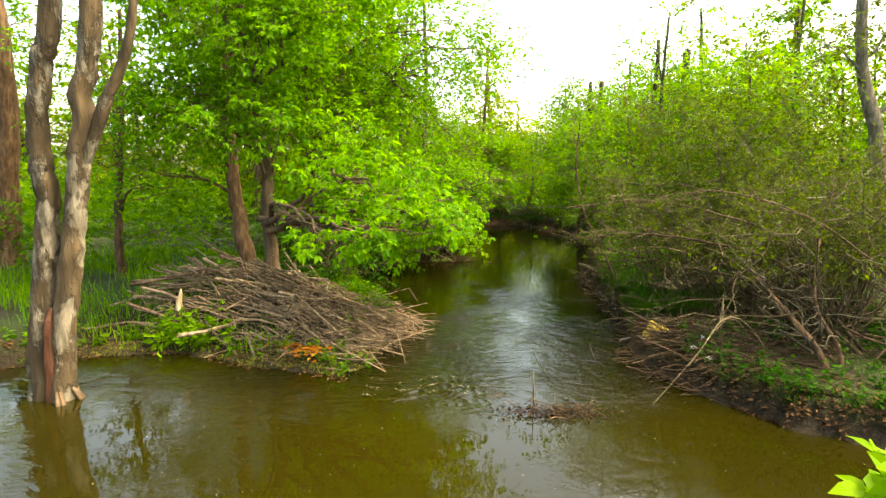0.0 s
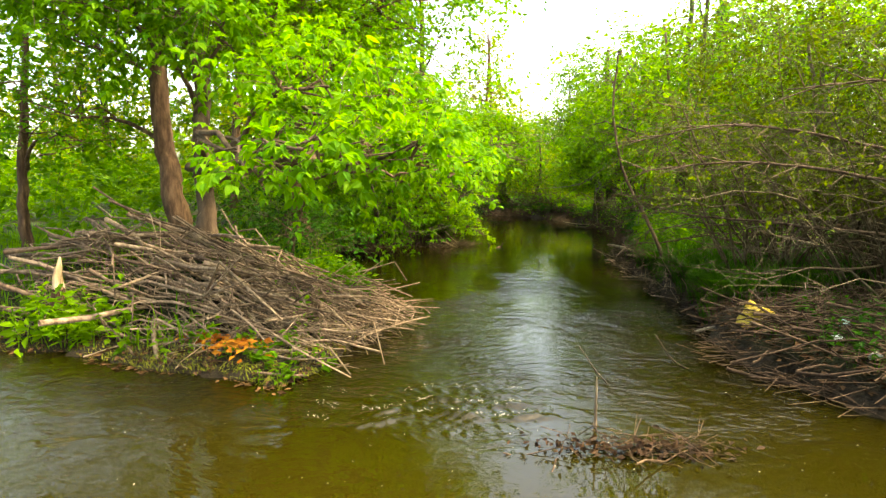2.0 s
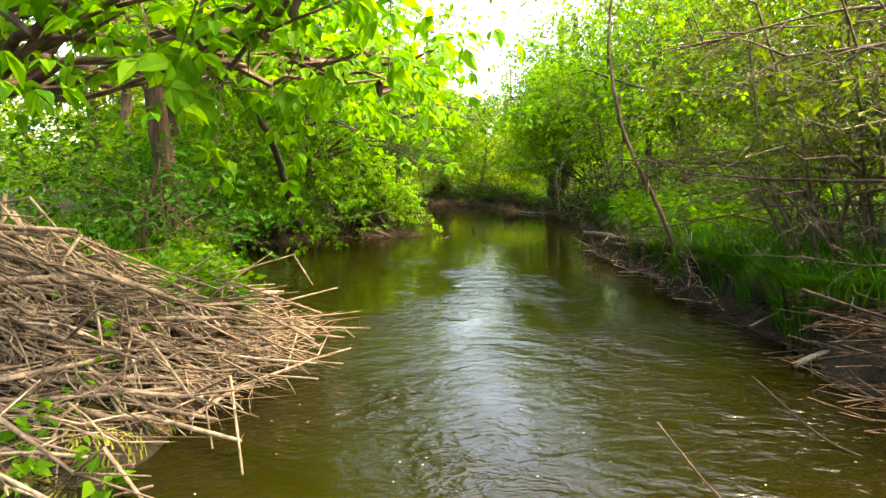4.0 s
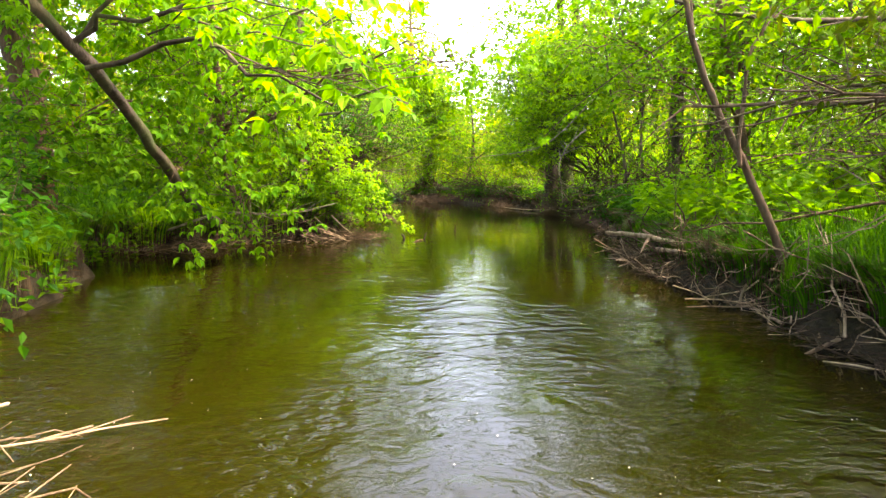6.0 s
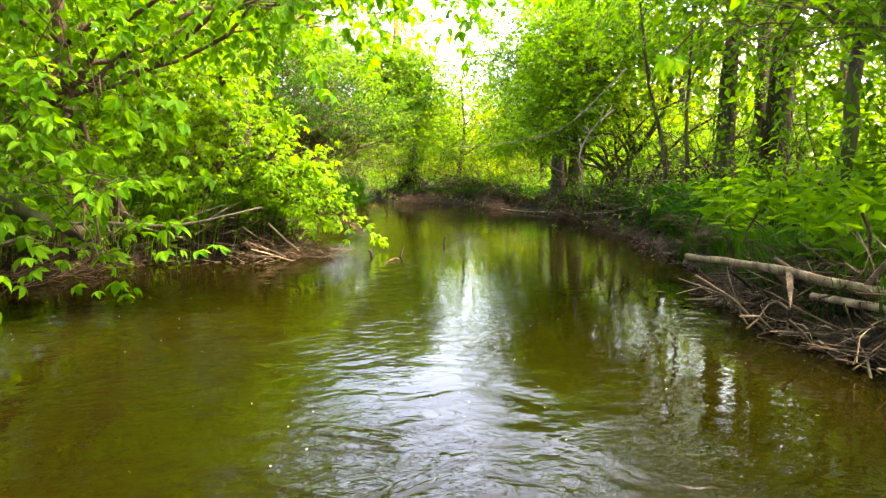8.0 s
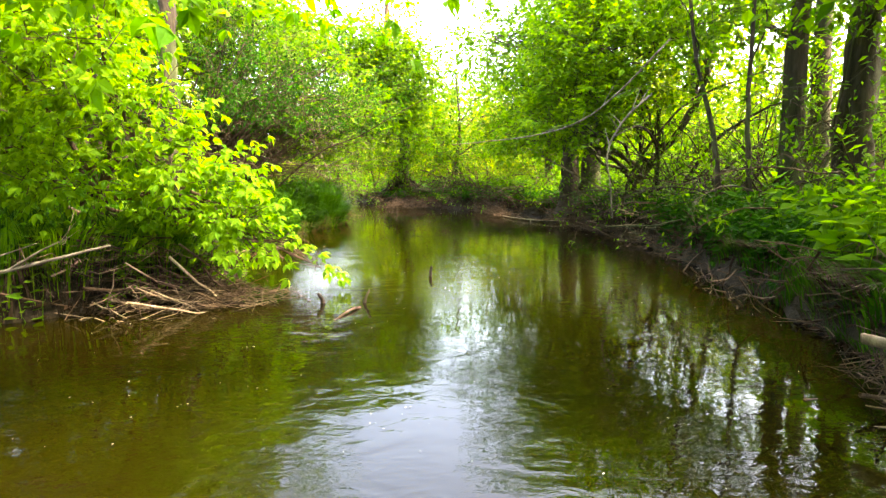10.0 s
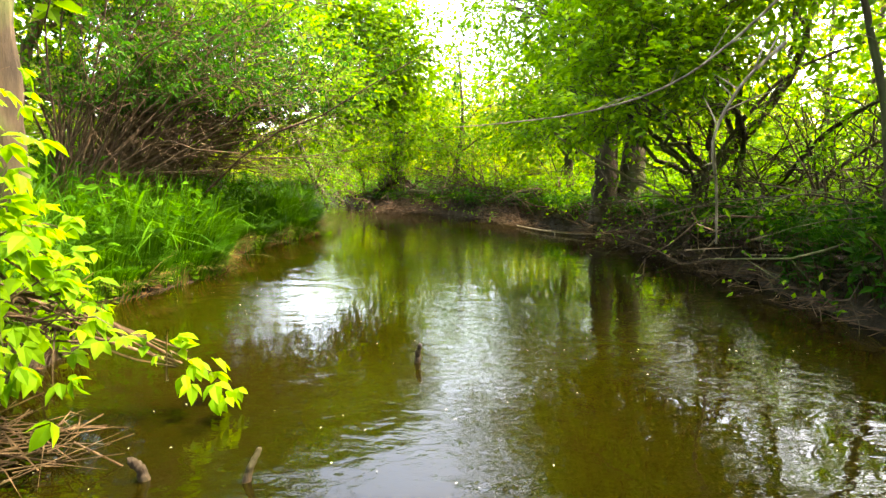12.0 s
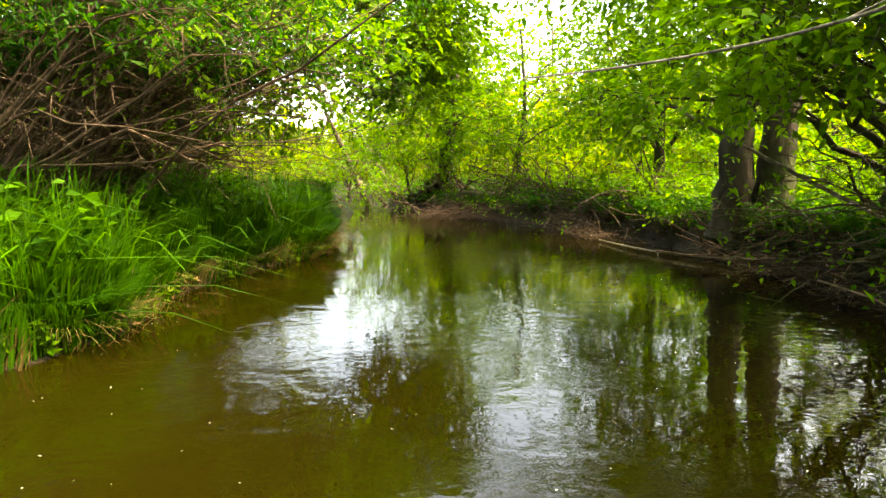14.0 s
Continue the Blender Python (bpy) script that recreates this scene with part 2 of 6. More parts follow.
FOAM, ft, fb = material("foam")
fb.inputs["Base Color"].default_value = (0.34, 0.33, 0.27, 1)
fb.inputs["Roughness"].default_value = 0.6
YELLOW, yt, yb = material("yellow_plastic")
yn = noisy(yt, position(yt), 14, 4)
yr = ramp(yt, yn, [(0.3, (0.26, 0.17, 0.012)), (0.55, (0.46, 0.33, 0.025)), (0.75, (0.55, 0.43, 0.08))])
yt.links.new(yr.outputs[0], yb.inputs["Base Color"])
yb.inputs["Roughness"].default_value = 0.4
PALE, pt, pb = material("pale_plastic")
pr = ramp(pt, noisy(pt, position(pt), 25, 3), [(0.3, (0.45, 0.44, 0.40)), (0.7, (0.78, 0.78, 0.74))])
pt.links.new(pr.outputs[0], pb.inputs["Base Color"])
pb.inputs["Roughness"].default_value = 0.45
TEAL, tt, tb = material("teal_plastic")
tr_ = ramp(tt, noisy(tt, position(tt), 30, 2), [(0.3, (0.10, 0.30, 0.28)), (0.7, (0.35, 0.55, 0.50))])
tt.links.new(tr_.outputs[0], tb.inputs["Base Color"])


# ---- geometry helpers ----
def unit(v):
    return v / np.maximum(np.linalg.norm(v, axis=-1, keepdims=True), 1e-9)


class Geo:
    """Collects triangles in world coordinates."""

    def __init__(self):
        self.v, self.t, self.n = [], [], 0

    def add(self, v, t):
        self.v.append(np.asarray(v, float).reshape(-1, 3))
        self.t.append(np.asarray(t, int).reshape(-1, 3) + self.n)
        self.n += len(self.v[-1])

    def tube(self, pts, radii, sides=7, rough=0.0, rng=None, cap=True):
        pts = np.asarray(pts, float)
        k = len(pts)
        tan = unit(np.gradient(pts, axis=0))
        ref = np.array([1.0, 0, 0]) if abs(tan[:, 0]).mean() < 0.8 else np.array([0, 0, 1.0])
        a = unit(np.cross(tan, ref))
        b = np.cross(tan, a)
        ang = np.linspace(0, 2 * np.pi, sides, endpoint=False)
        r = np.broadcast_to(np.asarray(radii, float), (k,))[:, None] * np.ones(sides)
        if rough and rng is not None:
            r = r * (1 + rough * (rng.random((1, sides)) - 0.5) * 1.4 + rough * (rng.random((k, sides)) - 0.5))
        v = pts[:, None] + r[..., None] * (np.cos(ang)[None, :, None] * a[:, None] + np.sin(ang)[None, :, None] * b[:, None])
        i, j = np.meshgrid(np.arange(k - 1), np.arange(sides), indexing="ij")
        p, q = i * sides + j, i * sides + (j + 1) % sides
        t = np.concatenate([np.stack([p, q, q + sides], -1).reshape(-1, 3), np.stack([p, q + sides, p + sides], -1).reshape(-1, 3)])
        v = v.reshape(-1, 3)
        if cap:
            v = np.concatenate([v, pts[-1:] + tan[-1:] * radii_last(radii)])
            e, f = (k - 1) * sides + np.arange(sides), (k - 1) * sides + (np.arange(sides) + 1) % sides
            t = np.concatenate([t, np.stack([e, f, np.full(sides, k * sides)], -1)])
        self.add(v, t)

    def twigs(self, a, m, e, r):
        """Many thin three-sided twigs from a over m to e."""
        n = len(a)
        d = unit(e - a)
        s = unit(np.cross(d, np.array([0.3, 0.2, 1.0])))
        u = np.cross(d, s)
        r = np.broadcast_to(r, (n,))[:, None]
        ring = [np.cos(x) * s + np.sin(x) * u for x in (0, 2.094, 4.189)]
        v = np.stack([a + r * x for x in ring] + [m + 0.7 * r * x for x in ring] + [e], 1)
        t = []
        for j in range(3):
            q = (j + 1) % 3
            t += [(j, q, 3 + q), (j, 3 + q, 3 + j), (3 + j, 3 + q, 6)]
        self.add(v, (np.arange(n)[:, None, None] * 7 + np.array(t)[None]))

    def leaves(self, p, d, nrm, length, width, fine=False):
        """Folded pointed leaves at p along d."""
        n = len(p)
        d = unit(d)
        s = unit(np.cross(d, nrm))
        u = np.cross(s, d)
        L, W = np.broadcast_to(length, (n,))[:, None], np.broadcast_to(width, (n,))[:, None]
        if fine:
            v = np.stack([p, p + d * L * 0.28 + s * W * 0.46 + u * W * 0.14, p + d * L * 0.62 + s * W * 0.38 + u * W * 0.06, p + d * L - u * L * 0.16,
                          p + d * L * 0.62 - s * W * 0.38 + u * W * 0.06, p + d * L * 0.28 - s * W * 0.46 + u * W * 0.14, p + d * L * 0.5 - u * L * 0.02], 1)
            t = np.array([(0, 1, 6), (1, 2, 6), (2, 3, 6), (3, 4, 6), (4, 5, 6), (5, 0, 6)])
            self.add(v, np.arange(n)[:, None, None] * 7 + t[None])
        else:
            v = np.stack([p, p + d * L * 0.42 + s * W * 0.5 + u * W * 0.12, p + d * L - u * L * 0.12, p + d * L * 0.42 - s * W * 0.5 + u * W * 0.12], 1)
            self.add(v, np.arange(n)[:, None, None] * 4 + np.array([(0, 1, 2), (0, 2, 3)])[None])

    def compound(self, p, d, nrm, length, width):
        """Compound leaves: one end leaflet and two side leaflets on a short stalk, all drooping a little."""
        d = unit(d)
        s = unit(np.cross(d, nrm))
        L = np.broadcast_to(length, (len(p),))[:, None]
        knot = p + d * L * 0.35
        down = np.array([0, 0, -0.35])
        for turn, at, size in ((0.0, knot, 0.72), (1.0, knot - d * L * 0.05, 0.60), (-1.0, knot - d * L * 0.05, 0.60)):
            self.leaves(at, d * (1.0 if turn == 0 else 0.55) + s * turn * 0.85 + down, nrm + s * turn * 0.3, L[:, 0] * size, L[:, 0] * size * 0.58, True)

    def mesh(self, name, mat, origin=(0, 0, 0), smooth=False):
        v = np.concatenate(self.v) - np.asarray(origin, float)
        t = np.concatenate(self.t)
        me = bpy.data.meshes.new(name)
        me.vertices.add(len(v))
        me.vertices.foreach_set("co", v.astype(np.float32).ravel())
        me.loops.add(3 * len(t))
        me.loops.foreach_set("vertex_index", t.astype(np.int32).ravel())
        me.polygons.add(len(t))
        me.polygons.foreach_set("loop_start", np.arange(0, 3 * len(t), 3, dtype=np.int32))
        me.update(calc_edges=True)
        me.polygons.foreach_set("use_smooth", np.full(len(t), smooth))
        me.materials.append(mat)
        return me


def radii_last(radii):
    return float(np.ravel(radii)[-1])


def curve_through(pts, n):
    """A smooth line through a few points (Catmull-Rom)."""
    p = np.asarray(pts, float)
    p = np.concatenate([[2 * p[0] - p[1]], p, [2 * p[-1] - p[-2]]])
    out = []
    for s in np.linspace(0, len(p) - 3 - 1e-6, n):
        i, f = int(s), s - int(s)
        a, b, c, d = p[i : i + 4]
        out.append(0.5 * (2 * b + (c - a) * f + (2 * a - 5 * b + 4 * c - d) * f * f + (3 * b - a - 3 * c + d) * f**3))
    return np.array(out)


def thing(name, at, label, category, group="", kind=""):
    ob = new(name)
    ob.location = at
    return tagged(ob, label, category, group, kind)


def part(name, geo, mat, parent, label="", smooth=False, kind=""):
    base = parent.location if parent.parent is None else parent.parent.location
    ob = new(name, geo.mesh(name, mat, base, smooth))
    ob.parent = parent
    return tagged(ob, label, kind=kind)


def alone(name, geo, mat, label, category, kind="", smooth=False, group=""):
    return tagged(new(name, geo.mesh(name, mat, (0, 0, 0), smooth)), label, category, group, kind)


def sprays(rng, leaf, twig, lobe, count, k, size, droop=0.25, slen=0.5, fine=False, up=0.25, thick=0.004, aspect=0.55, hollow=0.35, compound=False):
    """Leafy twigs that fill a lobe (centre, radii), thicker towards its outside."""
    c, r = np.array(lobe[:3]), np.array(lobe[3:6])
    g = unit(rng.normal(size=(count, 3)))
    o = g * (hollow + (1 - hollow) * rng.random((count, 1)) ** 0.6)
    o *= 0.82 + 0.36 * rng.random((count, 1))
    start = c + o * r
    d = unit(g * np.array([1, 1, 0.5]) + rng.normal(size=(count, 3)) * 0.55 + np.array([0, 0, up]))
    ln = slen * (0.6 + 0.8 * rng.random((count, 1)))
    end = start + d * ln - np.array([0, 0, 1]) * droop * ln
    mid = start + d * ln * 0.55
    if twig is not None:
        twig.twigs((start - d * ln * 0.35)[::2], mid[::2], end[::2], thick)
    s = np.linspace(0.15, 1.0, k)[None, :, None]
    p = start[:, None] + (end - start)[:, None] * s + d[:, None] * 0.12 * ln[:, None] * np.sin(np.pi * s) + rng.normal(size=(count, k, 3)) * 0.03
    side = unit(np.cross(d, [0, 0, 1.0]))[:, None] * np.where(np.arange(k) % 2, 1.0, -1.0)[None, :, None]
    ld = unit(d[:, None] * 0.6 + side * 0.8 + rng.normal(size=(count, k, 3)) * 0.35 + np.array([0, 0, -0.18 - 0.6 * droop]))
    nr = unit(np.array([0, 0, 1.0]) + rng.normal(size=(count, k, 3)) * 0.45 + d[:, None] * 0.2)
    L = size * (0.65 + 0.7 * rng.random(count * k))
    if compound:
        leaf.compound(p.reshape(-1, 3), ld.reshape(-1, 3), nr.reshape(-1, 3), L, L * aspect)
    else:
        leaf.leaves(p.reshape(-1, 3), ld.reshape(-1, 3), nr.reshape(-1, 3), L, L * aspect, fine)


def wander(rng, a, b, n, amount, sag=0.0):
    s = np.linspace(0, 1, n)[:, None]
    p = np.asarray(a) + (np.asarray(b) - np.asarray(a)) * s
    w = np.cumsum(rng.normal(size=(n, 3)), 0)
    w -= s * w[-1:]
    p = p + w * amount / math.sqrt(n)
    p[:, 2] += sag * np.sin(np.pi * s[:, 0])
    return p


def tree(name, trunk, radius, lobes, leaf, bark, label, seed, size=0.085, density=60, k=9, fine=False, slen=0.5, droop=0.25, taper=0.35, limbs=True, group="", category="tree", start=0.35, aspect=0.55, hollow=0.35, twiggy=True, compound=False):
    """A trunk through the given points, a limb into each lobe of foliage, and the leafy crown."""
    rng = np.random.default_rng(seed)
    base = Vector(trunk[0])
    ob = thing(name, base, label, category, group)
    n = 5 * len(trunk)
    line = curve_through(trunk, n)
    line[1:-1] += rng.normal(size=(n - 2, 3)) * min(radius, 0.1) * 0.12
    rad = radius * (1 - (1 - taper) * np.linspace(0, 1, n))
    rad[0] *= 1.4
    rad[1] *= 1.12
    g = Geo()
    g.tube(line, rad, 12, 0.2, rng)
    part("trunk", g, bark, ob, smooth=True)
    leaf_geo, twig_geo = Geo(), Geo()
    for lobe in lobes:
        c, r = np.array(lobe[:3]), np.array(lobe[3:6])
        volume = max(1, int(density * (r[0] * r[1] + r[1] * r[2] + r[0] * r[2]) * (lobe[6] if len(lobe) > 6 else 1)))
        sprays(rng, leaf_geo, twig_geo if twiggy else None, lobe, volume, k, size, droop, slen, fine, aspect=aspect, hollow=hollow, compound=compound)
        if limbs:
            thin_lobe = len(lobe) > 6 and lobe[6] < 0.6
            dist = np.linalg.norm(line - (c + [0, 0, 2.2 if thin_lobe else -0.9]), axis=1)
            dist[: int(n * start)] += 3
            i = int(dist.argmin())
            path = wander(rng, line[i], c, 9, 0.22 * np.linalg.norm(c - line[i]) * 0.5, 0.15)
            lr = min(rad[i] * 0.5, 0.018 + 0.013 * np.linalg.norm(c - line[i])) * (0.5 if len(lobe) > 6 and lobe[6] < 0.6 else 1.0)
            lg = Geo()
            lg.tube(path, lr * (1 - 0.75 * np.linspace(0, 1, 9)), 6, 0.2, rng)
            part("limb", lg, bark, ob, smooth=True)
            for _ in range(5):
                q = path[rng.integers(3, 9)]
                e = c + unit(rng.normal(size=3)) * r * 0.85
                pth = wander(rng, q, e, 6, 0.12)
                twig_geo.tube(pth, lr * 0.4 * (1 - 0.7 * np.linspace(0, 1, 6)), 4)
    if leaf_geo.n:
        part("crown", leaf_geo, leaf, ob)
    if twig_geo.n:
        part("twig_mass", twig_geo, bark, ob, kind="stuff")
    return ob


# ---- ground and water ----
LEFT = [(-14, -9), (-9, 2.5), (-7.6, 5.5), (-5.4, 6.4), (-4.7, 6.95), (-3.4, 7.2), (-2.6, 6.75), (-1.7, 6.6), (-1.05, 6.3), (-0.9, 6.8), (-0.8, 7.6), (-0.75, 8.5),
        (-1.2, 9.6), (-1.9, 11), (-2.3, 12.6), (-2.9, 14.0), (-3.3, 14.6), (-2.5, 15.15), (-1.7, 15.65), (-1.0, 16.05), (-0.5, 16.4), (-0.42, 17.1), (-0.48, 17.7),
        (-0.85, 18.1), (-0.65, 18.9), (-0.35, 19.8), (-0.6, 21), (-0.4, 22), (0, 23), (-0.15, 24.1), (-0.5, 25.5), (-0.8, 28), (-1, 30), (-1.9, 33), (-3.5, 37), (-6, 40), (-14, 42)]
RIGHT = [(-14, 46), (-5, 43), (-2.2, 39), (-0.8, 35.5), (-0.3, 33), (0.6, 30.1), (2.0, 28.2), (3.15, 26.6), (3.72, 24.9), (4.1, 23.4), (4.42, 22.0), (4.55, 20.4), (4.2, 18.7),
         (4.0, 17.2), (3.7, 15.8), (3.2, 14), (3.0, 12.5), (3.0, 11.1), (2.95, 9.6), (2.75, 8.3), (2.65, 7.1), (3.05, 6.1), (3.5, 5.35), (4.2, 5.0), (6, 4), (9, 1), (14, -9)]
SHORE = np.array(LEFT + RIGHT, float)


def shore_distance(x, y):
    """Metres from the water's edge: above zero on land."""
    p = np.stack([x, y], -1)
    a, b = SHORE, np.roll(SHORE, -1, 0)
    best, inside = np.full(x.shape, 1e9), np.zeros(x.shape, bool)
    for (ax, ay), (bx, by) in zip(a, b):
        ex, ey = bx - ax, by - ay
        s = np.clip(((x - ax) * ex + (y - ay) * ey) / (ex * ex + ey * ey), 0, 1)
        best = np.minimum(best, np.hypot(x - ax - s * ex, y - ay - s * ey))
        if ay != by:
            inside ^= ((ay > y) != (by > y)) & (x < ex * (y - ay) / ey + ax)
    return np.where(inside, -best, best)


def wobble(x, y, scale, seed=0.0):
    return (np.sin(x * scale + 1.3 * np.sin(y * scale * 0.7 + seed)) + np.sin(y * scale * 1.1 + 1.7 * np.sin(x * scale * 0.6 + seed * 2))) * 0.5


def heap_height(x, y):
    """The top of the stick heap over the water, falling to its tip in the stream."""
    ridge = np.interp(x, [-4.7, -4.2, -3.5, -2.7, -2.3, -1.65, -1.07, -0.45, -0.2], [0.2, 0.9, 1.03, 0.98, 0.82, 0.58, 0.26, 0.08, 0.0])
    front = np.interp(x, [-3.0, -1.2], [0.62, 0.95])
    u = y - (8.25 + 0.25 * np.clip(x + 1.2, 0, 1))
    return ridge * np.exp(-((u / np.where(u < 0, front, 0.75)) ** 2))


def ground_height(x, y):
    x, y = np.asarray(x, float), np.asarray(y, float)
    d = shore_distance(x, y) + 0.06 * wobble(x, y, 5.0) + 0.03 * wobble(x, y, 13.0, 2)
    flat = np.clip(1 - np.hypot((x + 2.4) / 3.4, (y - 6.9) / 1.5), 0, 1) * 2.6      # the low muddy shelf of the pool
    flat = np.maximum(flat, 1.3 * np.clip((0.9 - x) * 2, 0, 1) * np.clip(y - 17.2, 0, 1) * np.clip((26.5 - y) * 0.7, 0, 1))    # the grassy inner bank
    flat = np.clip(flat, 0, 0.85)
    bank = 0.27 * (1 - np.exp(-np.maximum(d, 0) / 0.06)) + 0.22 * (1 - np.exp(-np.maximum(d, 0) / 1.4))
    soft = 0.16 * np.maximum(d, 0) ** 0.9
    land = bank * (1 - flat) + np.minimum(soft, 0.6) * flat
    land = land + 0.05 * wobble(x, y, 1.1, 1) * np.clip(d, 0, 1) + 0.02 * wobble(x, y, 6.0, 3) * np.clip(d * 2, 0, 1)
    mound = np.maximum(0.72 * heap_height(x, y) - np.maximum(land, 0), 0) * np.clip(d * 3, 0, 1)
    return np.where(d > 0, land + mound, np.maximum(-0.9, 0.55 * d - 0.03))


def axis(lo, a, b, hi, step, far):
    return np.concatenate([lo + (a - lo) * (1 - np.linspace(1, 0, far, endpoint=False) ** 2.2), np.arange(a, b, step), b + (hi - b) * np.linspace(0, 1, far) ** 2.2])


gx, gy = axis(-600, -10, 10, 600, 0.14, 22), axis(-600, -3, 40, 700, 0.16, 22)
X, Y = np.meshgrid(gx, gy, indexing="ij")
Z = ground_height(X, Y)
ground = Geo()
ni, nj = X.shape
I, J = np.meshgrid(np.arange(ni - 1), np.arange(nj - 1), indexing="ij")
q = I * nj + J
ground.add(np.stack([X, Y, Z], -1), np.concatenate([np.stack([q, q + nj, q + nj + 1], -1).reshape(-1, 3), np.stack([q, q + nj + 1, q + 1], -1).reshape(-1, 3)]))
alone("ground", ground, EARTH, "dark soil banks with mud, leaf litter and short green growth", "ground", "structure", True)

water = Geo()
water.add([(-16, -11, 0), (16, -11, 0), (16, 50, 0), (-16, 50, 0)], [(0, 1, 2), (0, 2, 3)])
alone("water", water, WATER, "murky olive brown stream with ripples and sky reflections", "water", "structure")


def land(x, y):
    return float(ground_height(np.array([x]), np.array([y]))[0])


# ---- trees of the left bank ----
dead = thing("dead_tree", (-4.0, 5.5, 0), "twin-stemmed dead tree with peeling pale bark standing in the water", "dead tree")
rng = np.random.default_rng(3)
for pts, r0, r1 in (([(-4.12, 5.55, -0.5), (-4.17, 5.6, 0.6), (-4.05, 5.68, 1.7), (-4.03, 5.7, 2.28), (-4.08, 5.7, 2.76), (-3.97, 5.7, 3.57), (-3.83, 5.7, 4.2), (-3.75, 5.7, 7.5)], 0.12, 0.088),
                    ([(-3.86, 5.55, -0.5), (-3.93, 5.58, 0.35), (-3.83, 5.68, 1.4), (-3.7, 5.72, 2.28), (-3.56, 5.74, 3.3), (-3.42, 5.75, 4.2), (-3.25, 5.8, 7.2)], 0.115, 0.09)):
    g = Geo()
    line = curve_through(pts, 44)
    line[1:-1] += rng.normal(size=(42, 3)) * 0.012
    rad = np.linspace(r0, r1, 44)
    rad[:9] *= np.linspace(1.25, 1.0, 9)
    g.tube(line, rad, 18, 0.22, rng)
    part("stem", g, BARK_DEAD, dead, smooth=True)
g = Geo()
g.tube(curve_through([(-3.72, 5.73, 2.35), (-3.5, 5.74, 2.75), (-3.31, 5.75, 3.2), (-3.12, 5.76, 3.55), (-2.98, 5.75, 4.0), (-2.9, 5.8, 4.7)], 20), np.linspace(0.07, 0.035, 20), 9, 0.25, rng)
part("side_branch", g, BARK_DEAD, dead, smooth=True)
g = Geo()
g.tube(curve_through([(-4.0, 5.5, -0.2), (-4.0, 5.5, 0.35), (-3.99, 5.5, 0.75), (-3.98, 5.56, 0.98)], 12), np.linspace(0.085, 0.03, 12), 8, 0.5, rng)
part("rotten_core", g, ROT, dead, "crumbling red rotten wood")
for _ in range(6):
    g = Geo()
    a = rng.uniform(0, 6.28)
    p0 = np.array([-4.0 + 0.2 * math.cos(a), 5.52 + 0.16 * math.sin(a), 0.13])
    g.tube([p0, p0 + [0.12 * math.cos(a), 0.1 * math.sin(a), -0.2], p0 + [0.2 * math.cos(a), 0.16 * math.sin(a), -0.45]], [0.016, 0.028, 0.025], 7, 0.5, rng)
    part("root", g, BARK, dead, "gnarled root at the waterline", True)

tree("old_tree", [(-9.6, 11.4, 0.3), (-9.55, 11.4, 1.6), (-9.2, 11.2, 3.4), (-9.0, 11, 5.5), (-9.4, 11, 8)], 0.27, [(-9.5, 11, 5.5, 1.8, 1.6, 1.4), (-8.2, 11, 7.4, 1.8, 1.8, 1.3), (-10.5, 11.5, 7.6, 1.8, 1.5, 1.4)],
     LEAF_BRIGHT, BARK_RED, "old orange-brown tree with a thick bulging base in grass", 11, 0.11, 15)
tree("young_tree", [(-6.5, 10.5, 0.3), (-6.5, 10.5, 1.5), (-6.4, 10.6, 3.0), (-6.3, 10.7, 5.5)], 0.085, [(-6.4, 10.4, 3.0, 1.2, 1.0, 0.8), (-5.6, 10.3, 2.2, 0.9, 0.8, 0.6), (-6.6, 10.6, 4.4, 1.4, 1.2, 1.0)],
     LEAF_BRIGHT, BARK_RED, "slim young tree with a reddish trunk and mid-green leaves", 12, 0.09, 32)
tree("box_elder", [(-2.75, 8.85, 0.4), (-2.84, 8.9, 1.0), (-2.93, 9.0, 1.9), (-2.9, 9.05, 2.6), (-3.05, 9.1, 3.2), (-3.3, 9.2, 4.4), (-3.4, 9.3, 6.0)], 0.12,
     [(-1.15, 6.4, 1.60, 0.30, 0.28, 0.10), (-0.8, 6.25, 1.76, 0.34, 0.3, 0.12), (-0.45, 6.7, 1.74, 0.4, 0.34, 0.12), (-0.1, 6.95, 1.84, 0.3, 0.3, 0.10), (-0.5, 7.6, 1.66, 0.45, 0.4, 0.14), (0.1, 7.8, 1.72, 0.36, 0.36, 0.10),
      (0.0, 8.7, 1.95, 0.35, 0.4, 0.10), (-0.6, 8.6, 2.0, 0.6, 0.5, 0.2), (-1.3, 7.7, 2.0, 0.6, 0.5, 0.18), (-0.9, 7.3, 2.35, 0.8, 0.5, 0.2),
      (-2.2, 8.2, 3.05, 0.6, 0.7, 0.4), (-3.2, 8.1, 3.3, 0.9, 0.8, 0.45), (-3.9, 8.3, 3.7, 0.8, 0.8, 0.5), (-2.7, 8.4, 4.3, 1.2, 0.9, 0.6), (-3.6, 8.6, 5.2, 1.2, 1.0, 0.7), (-1.8, 8.6, 5.2, 1.1, 0.9, 0.6)],
     LEAF_BRIGHT, BARK, "box elder with fresh bright green leaves reaching over the water", 13, 0.125, 95, 6, True, 0.40, 0.14, start=0.3, compound=True)
